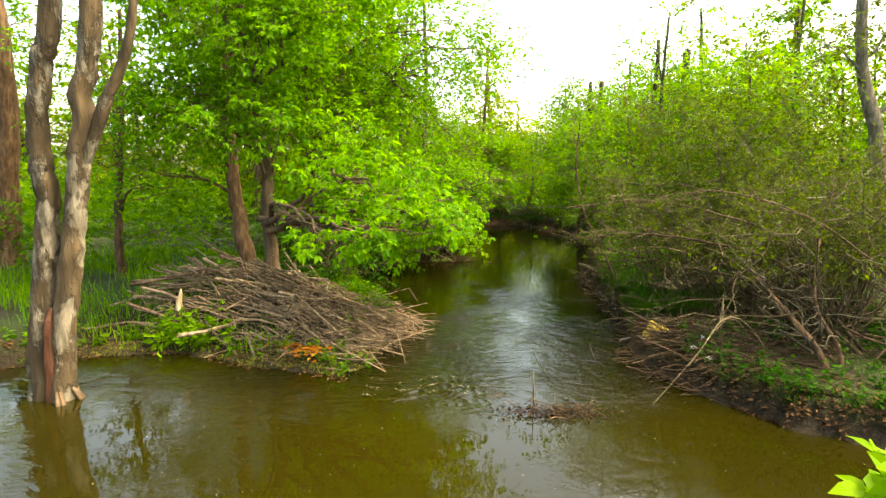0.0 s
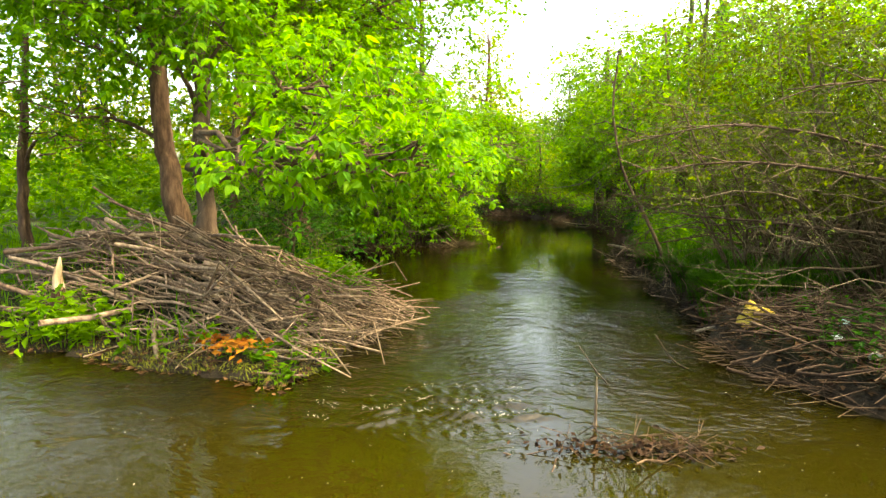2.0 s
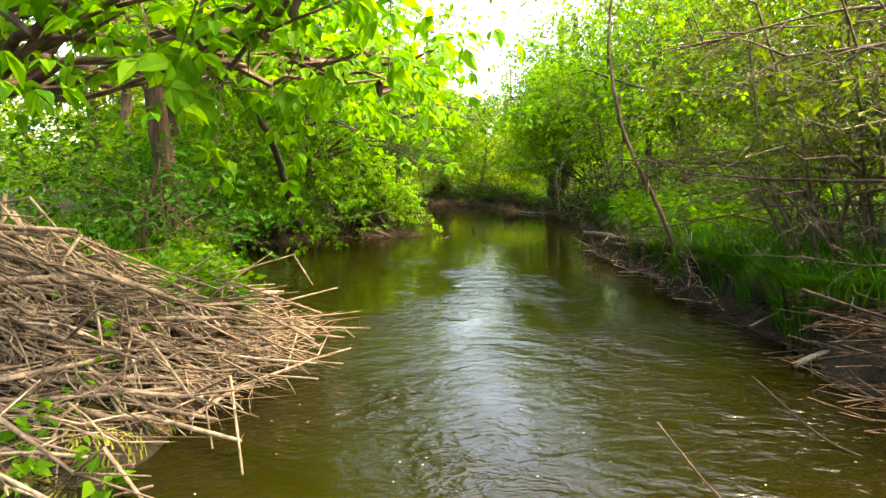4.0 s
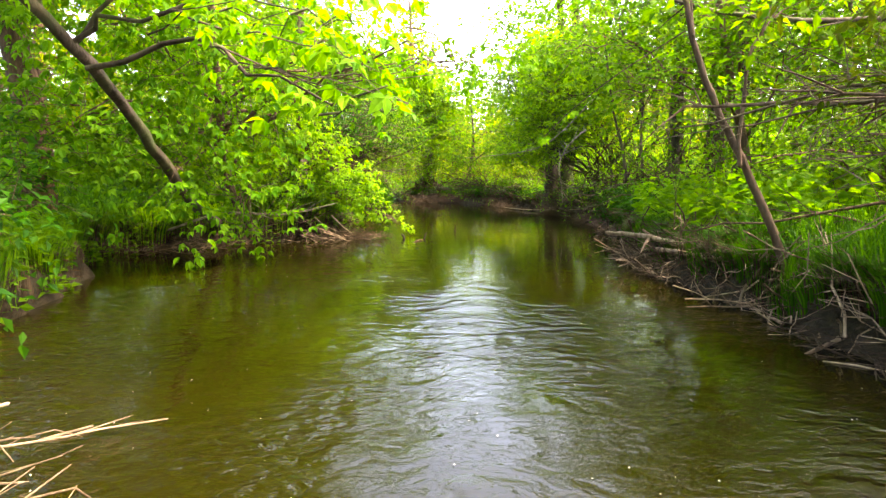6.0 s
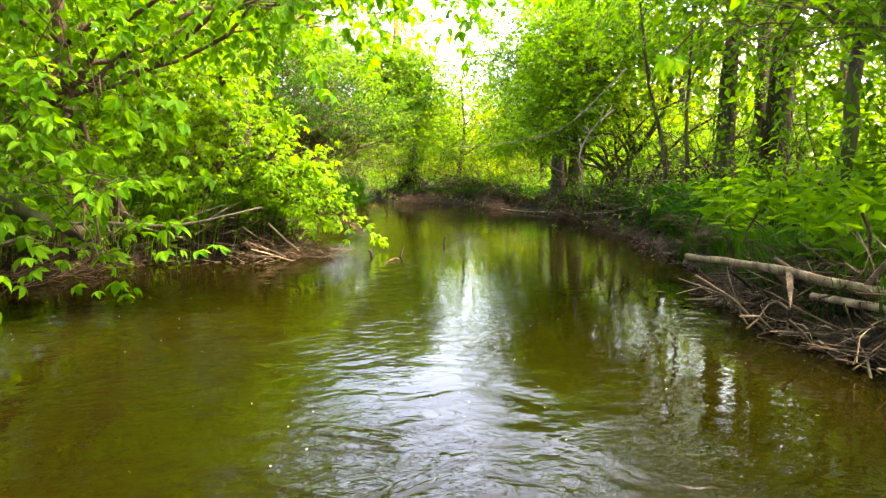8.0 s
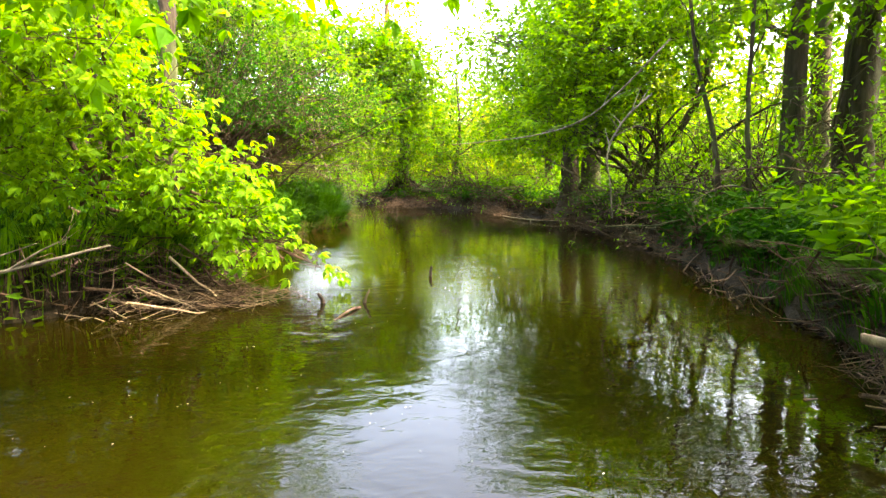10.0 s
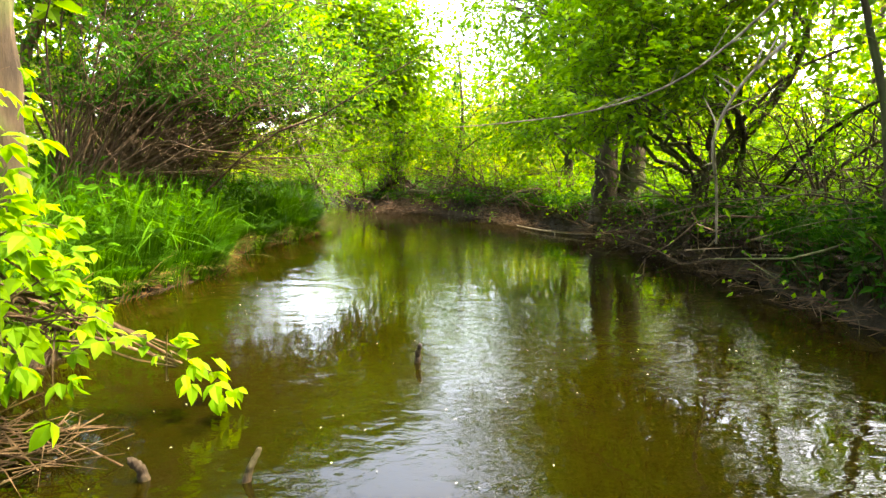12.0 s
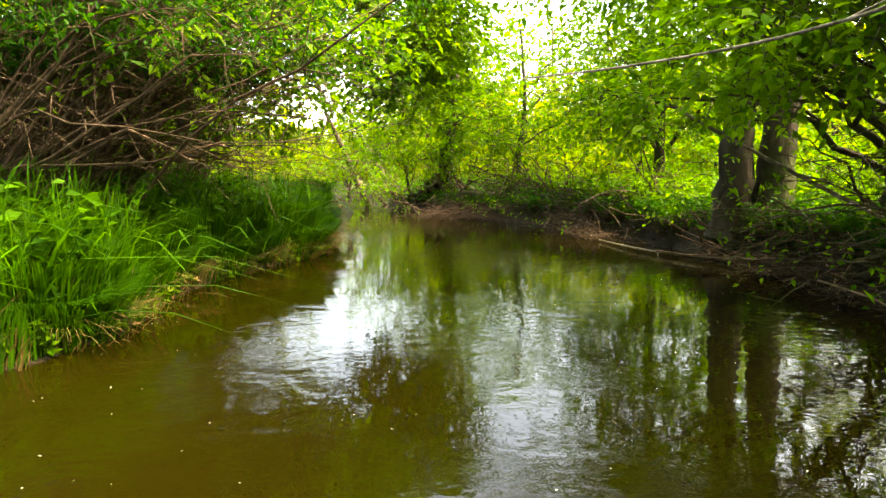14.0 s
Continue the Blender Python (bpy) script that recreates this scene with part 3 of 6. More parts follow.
tree("box_elder", [(-3.55, 9.6, 0.4), (-3.6, 9.6, 1.2), (-3.8, 9.7, 2.4), (-3.9, 9.9, 4.2), (-3.7, 10, 6.5)], 0.17,
     [(-5.0, 9.6, 2.5, 0.8, 0.7, 0.4, 0.6), (-4.9, 9.6, 3.4, 1.1, 0.9, 0.7), (-3.4, 9.9, 5.2, 1.3, 1.1, 0.8), (-4.5, 9.8, 6.0, 1.4, 1.1, 0.9)],
     LEAF_BRIGHT, BARK_RED, "box elder with a thick shaggy reddish trunk behind the stick pile", 14, 0.09, 85)
tree("box_elder", [(-2.6, 12.1, 0.3), (-2.77, 12, 1.0), (-2.9, 12, 1.9), (-2.97, 12, 2.8), (-3.13, 12, 3.8), (-3.0, 12.2, 6.0), (-2.6, 12.4, 8.5)], 0.14,
     [(-1.9, 11.6, 3.4, 1.2, 1.0, 0.6), (-1.9, 12.0, 4.2, 1.1, 1.0, 0.6), (-0.3, 12.4, 5.4, 1.2, 1.0, 0.6, 0.7), (-0.5, 11.8, 4.4, 1.1, 1.0, 0.5, 0.7), (0.5, 12.0, 4.9, 0.8, 0.8, 0.4, 0.6), (-2.8, 11.6, 4.9, 1.4, 1.1, 0.8), (-2.4, 12.2, 5.8, 1.3, 1.1, 0.7), (-3.4, 12, 6.8, 1.5, 1.2, 0.9), (-2.8, 12.4, 7.6, 1.4, 1.2, 0.8), (0.4, 11.8, 2.9, 0.7, 0.5, 0.2, 0.4), (0.2, 13.4, 3.4, 0.7, 0.6, 0.3, 0.4)],
     LEAF_BRIGHT, BARK_RED, "tall box elder with a brown trunk and layered bright crown", 15, 0.09, 95, 11)
OVERHANG = [(0.9, 14.6, 2.3, 0.45, 0.45, 0.12, 0.6), (1.6, 14.9, 2.45, 0.4, 0.4, 0.12, 0.6), (1.1, 12.6, 1.9, 0.22, 0.22, 0.08, 0.7), (0.2, 14.3, 2.15, 0.35, 0.35, 0.14, 0.8), (0.7, 16.2, 2.5, 0.4, 0.4, 0.12, 0.6), (-0.4, 15.4, 2.5, 0.5, 0.5, 0.2)]
tree("slim_tree", [(-1.9, 16.1, 0.2), (-1.78, 15.4, 0.75), (-1.64, 14.7, 1.3), (-1.6, 14.5, 2.1), (-1.6, 14.4, 3.2), (-1.5, 14.5, 5.0), (-1.3, 14.6, 7.0)], 0.06,
     [(-1.5, 14.0, 2.2, 0.8, 0.7, 0.45), (-2.5, 13.9, 2.7, 1.0, 0.8, 0.5), (-0.9, 14.3, 2.9, 0.7, 0.7, 0.35, 0.5), (-0.1, 14.2, 2.3, 0.6, 0.6, 0.35), (-3.0, 14.0, 4.2, 1.3, 1.0, 0.7), (-2.3, 14.8, 4.6, 1.2, 1.0, 0.7), (-2.6, 13.4, 1.5, 0.7, 0.5, 0.45), (-1.7, 13.7, 1.05, 0.5, 0.4, 0.32), (-1.07, 13.8, 0.42, 0.16, 0.16, 0.10, 2), (-1.2, 14.0, 1.55, 0.5, 0.45, 0.3), (-1.25, 13.8, 0.75, 0.25, 0.25, 0.15, 1.5), (-3.4, 13.8, 1.2, 0.8, 0.6, 0.55), (-2.3, 14.7, 1.1, 0.7, 0.5, 0.45)] + OVERHANG,
     LEAF_BRIGHT, BARK, "slim tree with a dark trunk and bright spreading leaves", 16, 0.12, 100, 6, True, compound=True)
# high crown lobes, mostly out of view, added to shade the bank below
tree("old_elder", [(-3.85, 14.7, 0.2), (-3.8, 14.7, 1.2), (-3.9, 14.6, 2.6), (-4.1, 14.5, 4.4), (-3.8, 14.6, 7.0)], 0.21,
     [(-5.2, 13.4, 4.6, 1.7, 1.5, 0.7), (-3.4, 13.0, 5.0, 1.6, 1.4, 0.7), (-5.4, 15.6, 5.2, 1.8, 1.5, 0.8), (-3.2, 15.8, 5.6, 1.8, 1.5, 0.8), (-4.6, 11.6, 6.0, 1.9, 1.5, 0.8), (-4.4, 14.6, 7.2, 2.2, 1.8, 0.9), (-2.2, 13.8, 7.0, 1.7, 1.5, 0.7)],
     LEAF_MID, BARK_RED, "thick old tree with shaggy reddish bark and a dense high crown added for shade", 17, 0.15, 42, 10)
tree("leaning_elder", [(-2.1, 16.0, 0.2), (-1.98, 15.1, 0.42), (-1.8, 13.9, 0.72), (-1.6, 12.7, 1.2), (-1.5, 11.5, 1.75), (-1.8, 10.6, 2.3), (-2.2, 9.6, 2.75)], 0.065,
     [(-1.5, 11.0, 2.35, 0.6, 0.6, 0.2, 0.7), (-2.3, 10.4, 2.6, 0.7, 0.6, 0.25, 0.7), (-1.0, 10.4, 2.6, 0.6, 0.6, 0.2, 0.7), (-1.9, 9.2, 3.1, 0.7, 0.6, 0.3), (-0.6, 11.4, 2.5, 0.6, 0.5, 0.2, 0.7), (0.55, 10.4, 1.35, 0.14, 0.16, 0.14, 1.2), (0.1, 10.6, 1.75, 0.4, 0.4, 0.14)],
     LEAF_BRIGHT, BARK_DARK, "dark slender trunk leaning far out over the cove", 48, 0.12, 70, 6, True, 0.4, start=0.55, compound=True)
tree("tree", [(-3.7, 18.2, 0.4), (-3.65, 18.2, 1.5), (-3.6, 18.2, 3.5), (-3.7, 18.2, 7)], 0.10, [(-3.4, 18, 3.4, 1.3, 1.0, 0.9), (-3.9, 18.2, 5, 1.4, 1.2, 1.0), (-3.0, 18.4, 6.5, 1.5, 1.2, 1.0)],
     LEAF_FAR_SUNLIT, BARK_RED, "upright tree with a reddish trunk in the undergrowth", 18, 0.10, 50)
tree("tree", [(-1.55, 18.95, 0.4), (-1.52, 18.9, 1.3), (-1.49, 18.9, 2.25), (-1.44, 18.9, 3.5), (-1.4, 19, 6), (-1.5, 19, 9)], 0.13, [(-2.3, 19, 4.6, 0.9, 0.9, 0.8, 0.7), (-0.9, 19.2, 5.6, 0.9, 0.9, 0.7, 0.6), (-1.8, 19.1, 7.4, 1.4, 1.2, 1.0)],
     LEAF_FAR_SUNLIT, BARK_DARK, "straight brown tree with rough bark and a high crown", 19, 0.10, 45)
tree("bright_bush", [(-1.6, 17.1, 0.2), (-1.4, 17.0, 0.8), (-1.1, 16.7, 1.5), (-1.2, 16.6, 2.3), (-1.6, 16.7, 3.2)], 0.05,
     [(-0.36, 16.3, 0.98, 0.34, 0.34, 0.16), (0.08, 16.4, 0.46, 0.14, 0.12, 0.12, 1.2), (-0.15, 16.3, 0.64, 0.22, 0.2, 0.12), (0.40, 16.66, 0.22, 0.07, 0.07, 0.05, 1.4), (-0.8, 16.2, 1.38, 0.46, 0.44, 0.2), (-0.49, 16.51, 0.68, 0.41, 0.41, 0.18), (-1.22, 16.26, 1.75, 0.52, 0.52, 0.29), (-1.34, 16.44, 0.96, 0.52, 0.48, 0.23), (-2.08, 16.38, 1.87, 0.75, 0.63, 0.4), (-2.08, 16.51, 1.14, 0.57, 0.52, 0.25), (-2.93, 16.51, 1.63, 0.69, 0.63, 0.46), (-2.69, 16.63, 2.85, 0.92, 0.8, 0.52), (-1.47, 16.99, 2.6, 0.69, 0.69, 0.34)],
     LEAF_SUNLIT, TWIG_BROWN, "bushy box elder with yellow-green leaves hanging to the water", 20, 0.092, 230, 6, True, 0.24, 0.25, start=0.2, compound=True)
tree("tree", [(-3.2, 26.5, 0.4), (-3.0, 26.4, 2), (-2.4, 26, 4), (-2.0, 25.6, 4.6)], 0.15,
     [(-0.6, 24.6, 3.4, 1.1, 1.0, 0.6), (0.6, 24.9, 3.1, 0.9, 0.9, 0.9), (0.9, 25.2, 2.2, 0.6, 0.6, 0.5), (-1.8, 24.6, 3.7, 1.1, 1.0, 0.6), (-0.4, 25, 3.9, 1.2, 1.0, 0.5), (0.7, 25.4, 3.7, 0.8, 0.8, 0.4), (-2.6, 25.4, 4.8, 1.4, 1.2, 0.7), (0.6, 25, 2.2, 0.5, 0.6, 0.4), (1.2, 25.4, 3.2, 0.7, 0.7, 0.7), (0.9, 25.2, 2.7, 0.6, 0.6, 0.5)],
     LEAF_MID, BARK_DARK, "spreading tree with a dense drooping green crown over the stream", 21, 0.10, 125, 10)
tree("tree", [(1.15, 31.2, 0.2), (1.2, 31, 1), (1.3, 30.8, 2.5), (1.4, 31, 3.6)], 0.24, [(1.6, 30.0, 2.2, 1.0, 1.0, 0.6), (0.6, 30.4, 3.4, 0.9, 1.0, 0.7), (2.2, 30.4, 3.6, 1.2, 1.2, 0.8)],
     LEAF_MID, BARK_DARK, "dark tree on the far bank with exposed roots at the water", 22, 0.12, 75)
for a, b, r, s in (((-1.0, 33.4, -0.1), (-2.2, 33, 2.6), 0.10, 1), ((-0.25, 33.6, 0.0), (-1.7, 33.6, 2.8), 0.09, 2), ((-0.6, 33.8, 0), (-2.6, 34.4, 1.5), 0.06, 3)):
    rng = np.random.default_rng(40 + s)
    g = Geo()
    g.tube(wander(rng, a, b, 12, 0.12), np.linspace(r, r * 0.5, 12), 8, 0.25, rng)
    alone("leaning_snag", g, BARK_DARK, "bare grey-brown trunk leaning out of the water's edge", "dead tree", smooth=True, group="leaning trunks at the bend")

tree("tree", [(-3.4, 21.8, 0.4), (-3.3, 21.8, 1.5), (-2.8, 21.8, 3.0), (-2.2, 21.8, 4.6)], 0.09,
     [(-2.3, 21.0, 3.3, 1.2, 1.0, 0.45), (-1.1, 21.8, 3.1, 1.0, 0.9, 0.4), (-0.3, 22.4, 2.7, 0.7, 0.7, 0.3), (-3.2, 21, 3.8, 1.2, 1.0, 0.6), (-1.6, 21.6, 4.4, 1.4, 1.1, 0.6), (-0.9, 21.2, 1.95, 0.6, 0.5, 0.28), (-0.2, 21.8, 2.0, 0.5, 0.5, 0.25), (0.3, 22.3, 2.1, 0.5, 0.5, 0.28), (-0.25, 21.9, 1.6, 0.45, 0.4, 0.25), (0.3, 22.0, 1.65, 0.3, 0.3, 0.2)],
     LEAF_MID, BARK, "small tree arching its crown over the brown shrub", 47, 0.085, 135, 10)

# ---- trees of the right bank ----
tree("sycamore", [(8.0, 11.2, 0.3), (7.8, 11.1, 1.5), (7.6, 11, 3.0), (7.2, 11, 4.6), (7.0, 10.8, 7)], 0.18, [(6.4, 10.8, 4.6, 0.9, 0.9, 0.5, 0.6), (7.8, 10.8, 5.2, 1.0, 0.9, 0.6, 0.6), (8.8, 11, 4.2, 1.0, 0.9, 0.7, 0.7)],
     LEAF_OLIVE, BARK_GREY, "pale-barked tree with sparse young leaves", 30, 0.10, 50)
tree("grey_sapling", [(3.24, 11.2, 0.0), (3.12, 11.24, 0.4), (2.92, 11.3, 0.88), (2.65, 11.3, 1.37), (2.46, 11.3, 1.85), (2.34, 11.35, 2.6), (2.4, 11.4, 3.4)], 0.037, [(2.7, 11.6, 2.7, 0.6, 0.6, 0.35, 0.7), (2.2, 11.6, 3.3, 0.6, 0.6, 0.4, 0.8), (3.2, 11.4, 2.2, 0.6, 0.5, 0.3, 0.8), (2.9, 12, 3.6, 0.8, 0.7, 0.5)],
     LEAF_MID, BARK, "grey-brown sapling leaning from the foot of the log bank", 31, 0.09, 60)
tree("tree", [(5.72, 18.6, 0.25), (5.7, 18.6, 1.6), (5.72, 18.6, 3.5), (5.8, 18.6, 6.5)], 0.16, [(5.6, 18.6, 3.3, 1.3, 1.1, 0.6), (6.8, 18.4, 3.9, 1.3, 1.1, 0.7), (5.4, 19, 4.8, 1.5, 1.2, 0.8), (7.4, 19, 5.4, 1.5, 1.2, 0.9)],
     LEAF_MID, BARK_DARK, "thick dark-trunked tree with a dense canopy", 32, 0.10, 55)
tree("tree", [(6.6, 18.7, 0.25), (6.58, 18.7, 1.5), (6.62, 18.7, 3.2), (6.7, 18.7, 6.2)], 0.25, [(6.2, 17.9, 3.0, 1.1, 1.0, 0.5), (7.4, 18.2, 3.4, 1.2, 1.0, 0.6), (6.4, 18.6, 4.4, 1.5, 1.2, 0.7)],
     LEAF_MID, BARK_DARK, "stout dark trunk with low shading boughs", 332, 0.10, 60)
tree("tree", [(7.5, 20.6, 0.3), (7.45, 20.5, 1.6), (7.4, 20.5, 3.5), (7.2, 20.5, 6.5)], 0.2, [(6.0, 21.2, 3.6, 1.3, 1.1, 0.8), (6.4, 21.6, 5.6, 1.3, 1.1, 0.7)],
     LEAF_MID, BARK_DARK, "dark-trunked tree deeper in the wood", 33, 0.11, 45)
tree("sapling", [(4.68, 18.28, 0.15), (4.66, 18.28, 0.8), (4.55, 18.3, 1.5), (4.35, 18.35, 2.3), (4.2, 18.4, 3.5)], 0.036, [(4.3, 18.1, 1.9, 0.5, 0.4, 0.25, 0.5), (4.8, 18.5, 1.5, 0.4, 0.4, 0.2, 0.4), (4.1, 18.3, 3.0, 0.6, 0.6, 0.35, 0.7), (4.5, 18.5, 3.7, 0.7, 0.6, 0.5)],
     LEAF_MID, BARK_DARK, "thin sapling rising from the undercut bank", 34, 0.085, 60, group="saplings on the undercut bank")
tree("sapling", [(4.9, 18.04, 0.15), (4.88, 18.05, 0.8), (4.82, 18.05, 1.6), (4.86, 18.1, 2.6), (4.9, 18.2, 4)], 0.036, [(5.1, 17.9, 1.7, 0.4, 0.4, 0.25, 0.5), (4.7, 18.0, 2.2, 0.4, 0.4, 0.2, 0.4), (5.1, 18, 2.9, 0.6, 0.6, 0.4, 0.7), (4.9, 18.3, 3.8, 0.7, 0.6, 0.5)],
     LEAF_MID, BARK_DARK, "thin straight sapling beside another on the bank", 35, 0.085, 60, group="saplings on the undercut bank")
tree("arching_tree", [(5.1, 22.1, 0.3), (5.3, 21.85, 0.9), (5.7, 21.5, 1.55), (6.0, 21.2, 2.3), (6.0, 21.0, 3.4)], 0.09,
     [(3.4, 20.5, 1.65, 0.6, 0.6, 0.3), (3.8, 20.2, 2.1, 0.8, 0.7, 0.3), (3.5, 20.8, 2.3, 0.7, 0.7, 0.3), (4.0, 20.2, 2.7, 0.9, 0.8, 0.35), (4.6, 20.5, 2.2, 0.7, 0.7, 0.25), (3.9, 21.0, 3.0, 0.9, 0.8, 0.35), (4.5, 20.8, 3.5, 1.1, 0.9, 0.5), (3.6, 19.9, 1.6, 0.5, 0.5, 0.2), (4.3, 21.2, 3.9, 1.2, 1.0, 0.5), (5.2, 20.2, 3.0, 0.8, 0.8, 0.35), (5.6, 20.9, 1.75, 0.7, 0.6, 0.3, 0.3), (6.5, 20.4, 2.1, 0.8, 0.7, 0.35, 0.25), (4.4, 21.7, 1.75, 0.6, 0.6, 0.3), (7.2, 19.6, 2.6, 0.9, 0.8, 0.4, 0.25), (3.3, 21.8, 1.5, 0.5, 0.5, 0.25)],
     LEAF_SPRING, BARK_DARK, "low tree with dark arching limbs and layered green leaves", 36, 0.08, 150, 11, True, 0.34, 0.2, start=0.15)
for k, (x, r) in enumerate(((4.37, 0.19), (4.78, 0.22))):
    tree("tree", [(x, 23.05, 0.2), (x, 23.05, 1.2), (x + 0.1, 23.1, 2.6), (x + 0.2, 23.2, 6)], r, [(x - 0.8, 23.2, 3.4, 1.1, 1.0, 0.6), (x + 0.6, 23.2, 3.9, 1.2, 1.0, 0.7), (x - 0.3, 23.6, 5.2, 1.5, 1.2, 0.9), (x - 1.2, 24.8 + k, 3.9, 1.1, 1.0, 0.6), (x + 0.5, 26.0 + k, 4.6, 1.2, 1.1, 0.7)],
         LEAF_MID, BARK_DARK, "heavy dark trunk standing close behind the bank", 37 + k, 0.10, 55, group="paired dark trunks")

tree("bank_tree", [(4.7, 14.2, 0.3), (4.6, 14.2, 1.0), (4.3, 14.1, 1.9), (4.0, 14.0, 3.0), (3.8, 14, 4.5)], 0.06,
     [(3.3, 13.7, 1.9, 0.7, 0.7, 0.4), (2.8, 14.2, 2.5, 0.7, 0.7, 0.4), (3.9, 13.4, 2.7, 0.9, 0.8, 0.45), (4.8, 13.6, 2.2, 0.9, 0.8, 0.5), (3.2, 14.6, 3.4, 1.0, 0.9, 0.5), (4.6, 14.2, 3.7, 1.1, 0.9, 0.6)],
     LEAF_MID, BARK, "small leafy tree leaning over the herb bank", 45, 0.08, 100, 10)
tree("bank_tree", [(5.0, 9.9, 0.3), (4.9, 9.9, 1.0), (4.6, 9.9, 2.0), (4.4, 10, 3.2)], 0.05,
     [(4.0, 9.5, 1.9, 0.8, 0.8, 0.5), (3.4, 10.2, 2.3, 0.7, 0.7, 0.45), (4.6, 9.2, 2.8, 0.9, 0.9, 0.5), (5.6, 9.0, 2.4, 0.9, 0.9, 0.6), (4.0, 10.4, 3.3, 0.9, 0.8, 0.5), (5.4, 9.8, 3.6, 1.0, 0.9, 0.5, 0.7)],
     LEAF_OLIVE, TWIG_GREY, "olive-leaved shrub tree rising out of the thicket", 46, 0.07, 110, 10)
for n, (x, y, leaf, lobes) in enumerate(((6.4, 13.4, LEAF_SPRING, [(5.6, 13.0, 1.5, 0.8, 0.8, 0.5), (6.6, 12.8, 2.2, 1.0, 0.9, 0.6), (5.6, 13.4, 3.0, 1.0, 0.9, 0.6), (7.2, 13.2, 3.4, 1.2, 1.0, 0.7), (6.2, 13.6, 4.4, 1.3, 1.1, 0.8)]),
                                         (7.2, 16.2, LEAF_MID, [(6.2, 15.8, 1.5, 0.8, 0.8, 0.5), (7.4, 15.6, 2.2, 1.1, 0.9, 0.6), (6.2, 16.2, 3.0, 1.1, 0.9, 0.6), (8.0, 16.2, 3.5, 1.2, 1.0, 0.7), (6.9, 16.4, 4.6, 1.4, 1.1, 0.8)]),
                                         (8.6, 13.8, LEAF_SPRING, [(8.4, 13.2, 1.6, 1.1, 0.9, 0.6), (8.8, 13.4, 2.9, 1.2, 1.0, 0.7), (8.2, 13.8, 4.2, 1.3, 1.1, 0.8)]))):
    tree("understory_tree", [(x, y, 0.2), (x - 0.05, y, 1.2), (x + 0.1, y + 0.1, 2.6), (x, y + 0.1, 4.6)], 0.07, lobes, leaf, BARK_DARK, "bushy understory tree shading the wood floor", 480 + n, 0.11, 60, 10, group="understory trees")
for n, (x, y, h) in enumerate(((5.2, 15.6, 6.4), (8.2, 15.0, 7.2), (10.4, 12.2, 6.6))):
    tree("yellow_tree", [(x, y, 0.2), (x + 0.1, y, 2.0), (x - 0.1, y, 4.0), (x, y, h)], 0.08, [(x - 0.8, y, h * 0.66, 0.9, 0.9, 0.5, 0.7), (x + 0.7, y, h * 0.74, 0.9, 0.9, 0.5, 0.7), (x - 0.3, y, h * 0.88, 0.9, 0.9, 0.5, 0.6), (x + 0.3, y, h * 1.0, 0.7, 0.7, 0.5, 0.5)],
         LEAF_BRIGHT, BARK_DARK, "slim tree with sparse yellow-green leaves against the sky", 490 + n, 0.10, 50, 9, group="yellow-green trees")
tree("bend_bush", [(2.9, 30.0, 0.3), (2.8, 29.8, 1.2), (2.9, 29.6, 2.4), (2.8, 29.8, 4.0)], 0.07,
     [(1.9, 29.8, 1.5, 0.7, 0.6, 0.4), (2.9, 29.2, 1.7, 0.8, 0.7, 0.4), (2.3, 30.0, 2.5, 0.8, 0.7, 0.4, 0.5), (3.5, 28.8, 2.6, 0.8, 0.7, 0.4, 0.6), (3.5, 29.6, 3.5, 0.9, 0.8, 0.4, 0.35), (4.2, 27.9, 2.0, 0.8, 0.7, 0.4), (4.4, 28.0, 3.4, 1.0, 0.9, 0.6)],
     LEAF_MID, BARK_DARK, "leafy green bush leaning over the outer bend", 497, 0.10, 95, 9)
tree("bend_bush", [(0.3, 31.6, 0.2), (0.2, 31.2, 0.8), (0.1, 30.8, 1.4)], 0.04,
     [(0.2, 30.6, 1.2, 0.5, 0.5, 0.3), (-0.4, 30.9, 1.6, 0.6, 0.5, 0.35), (0.8, 30.4, 1.3, 0.5, 0.5, 0.3), (0.2, 31.0, 2.1, 0.7, 0.6, 0.4), (-0.8, 31.4, 2.4, 0.7, 0.6, 0.4)],
     LEAF_SPRING, TWIG_BROWN, "light green bush at the foot of the far tree", 498, 0.09, 110, 9)
tree("bend_tree", [(5.2, 27.6, 0.3), (5.1, 27.5, 1.2), (5.0, 27.3, 2.6), (5.1, 27.2, 4.4)], 0.11,
     [(4.3, 26.2, 1.7, 0.8, 0.8, 0.4), (4.2, 26.6, 2.6, 0.8, 0.8, 0.4), (5.0, 26.2, 2.8, 1.0, 0.9, 0.5), (5.0, 27.0, 3.7, 1.0, 1.0, 0.5, 0.6), (5.8, 26.8, 3.4, 1.0, 1.0, 0.6), (5.6, 26.0, 1.9, 0.7, 0.7, 0.4), (3.7, 25.8, 2.1, 0.6, 0.6, 0.3)],
     LEAF_MID, BARK_DARK, "leafy tree set back from the outer bank", 499, 0.10, 75, 9)
tree("low_bush", [(-0.9, 29.2, 0.3), (-0.8, 29.0, 0.7), (-0.6, 28.8, 1.2)], 0.03, [(-0.5, 28.4, 0.75, 0.5, 0.5, 0.35), (-1.1, 28.8, 1.0, 0.6, 0.5, 0.4), (-1.8, 29.0, 0.9, 0.6, 0.5, 0.4), (-0.4, 29.6, 1.2, 0.5, 0.5, 0.3)],
     LEAF_MID, TWIG_BROWN, "low green bush at the inner edge of the bend", 495, 0.09, 60, 9)
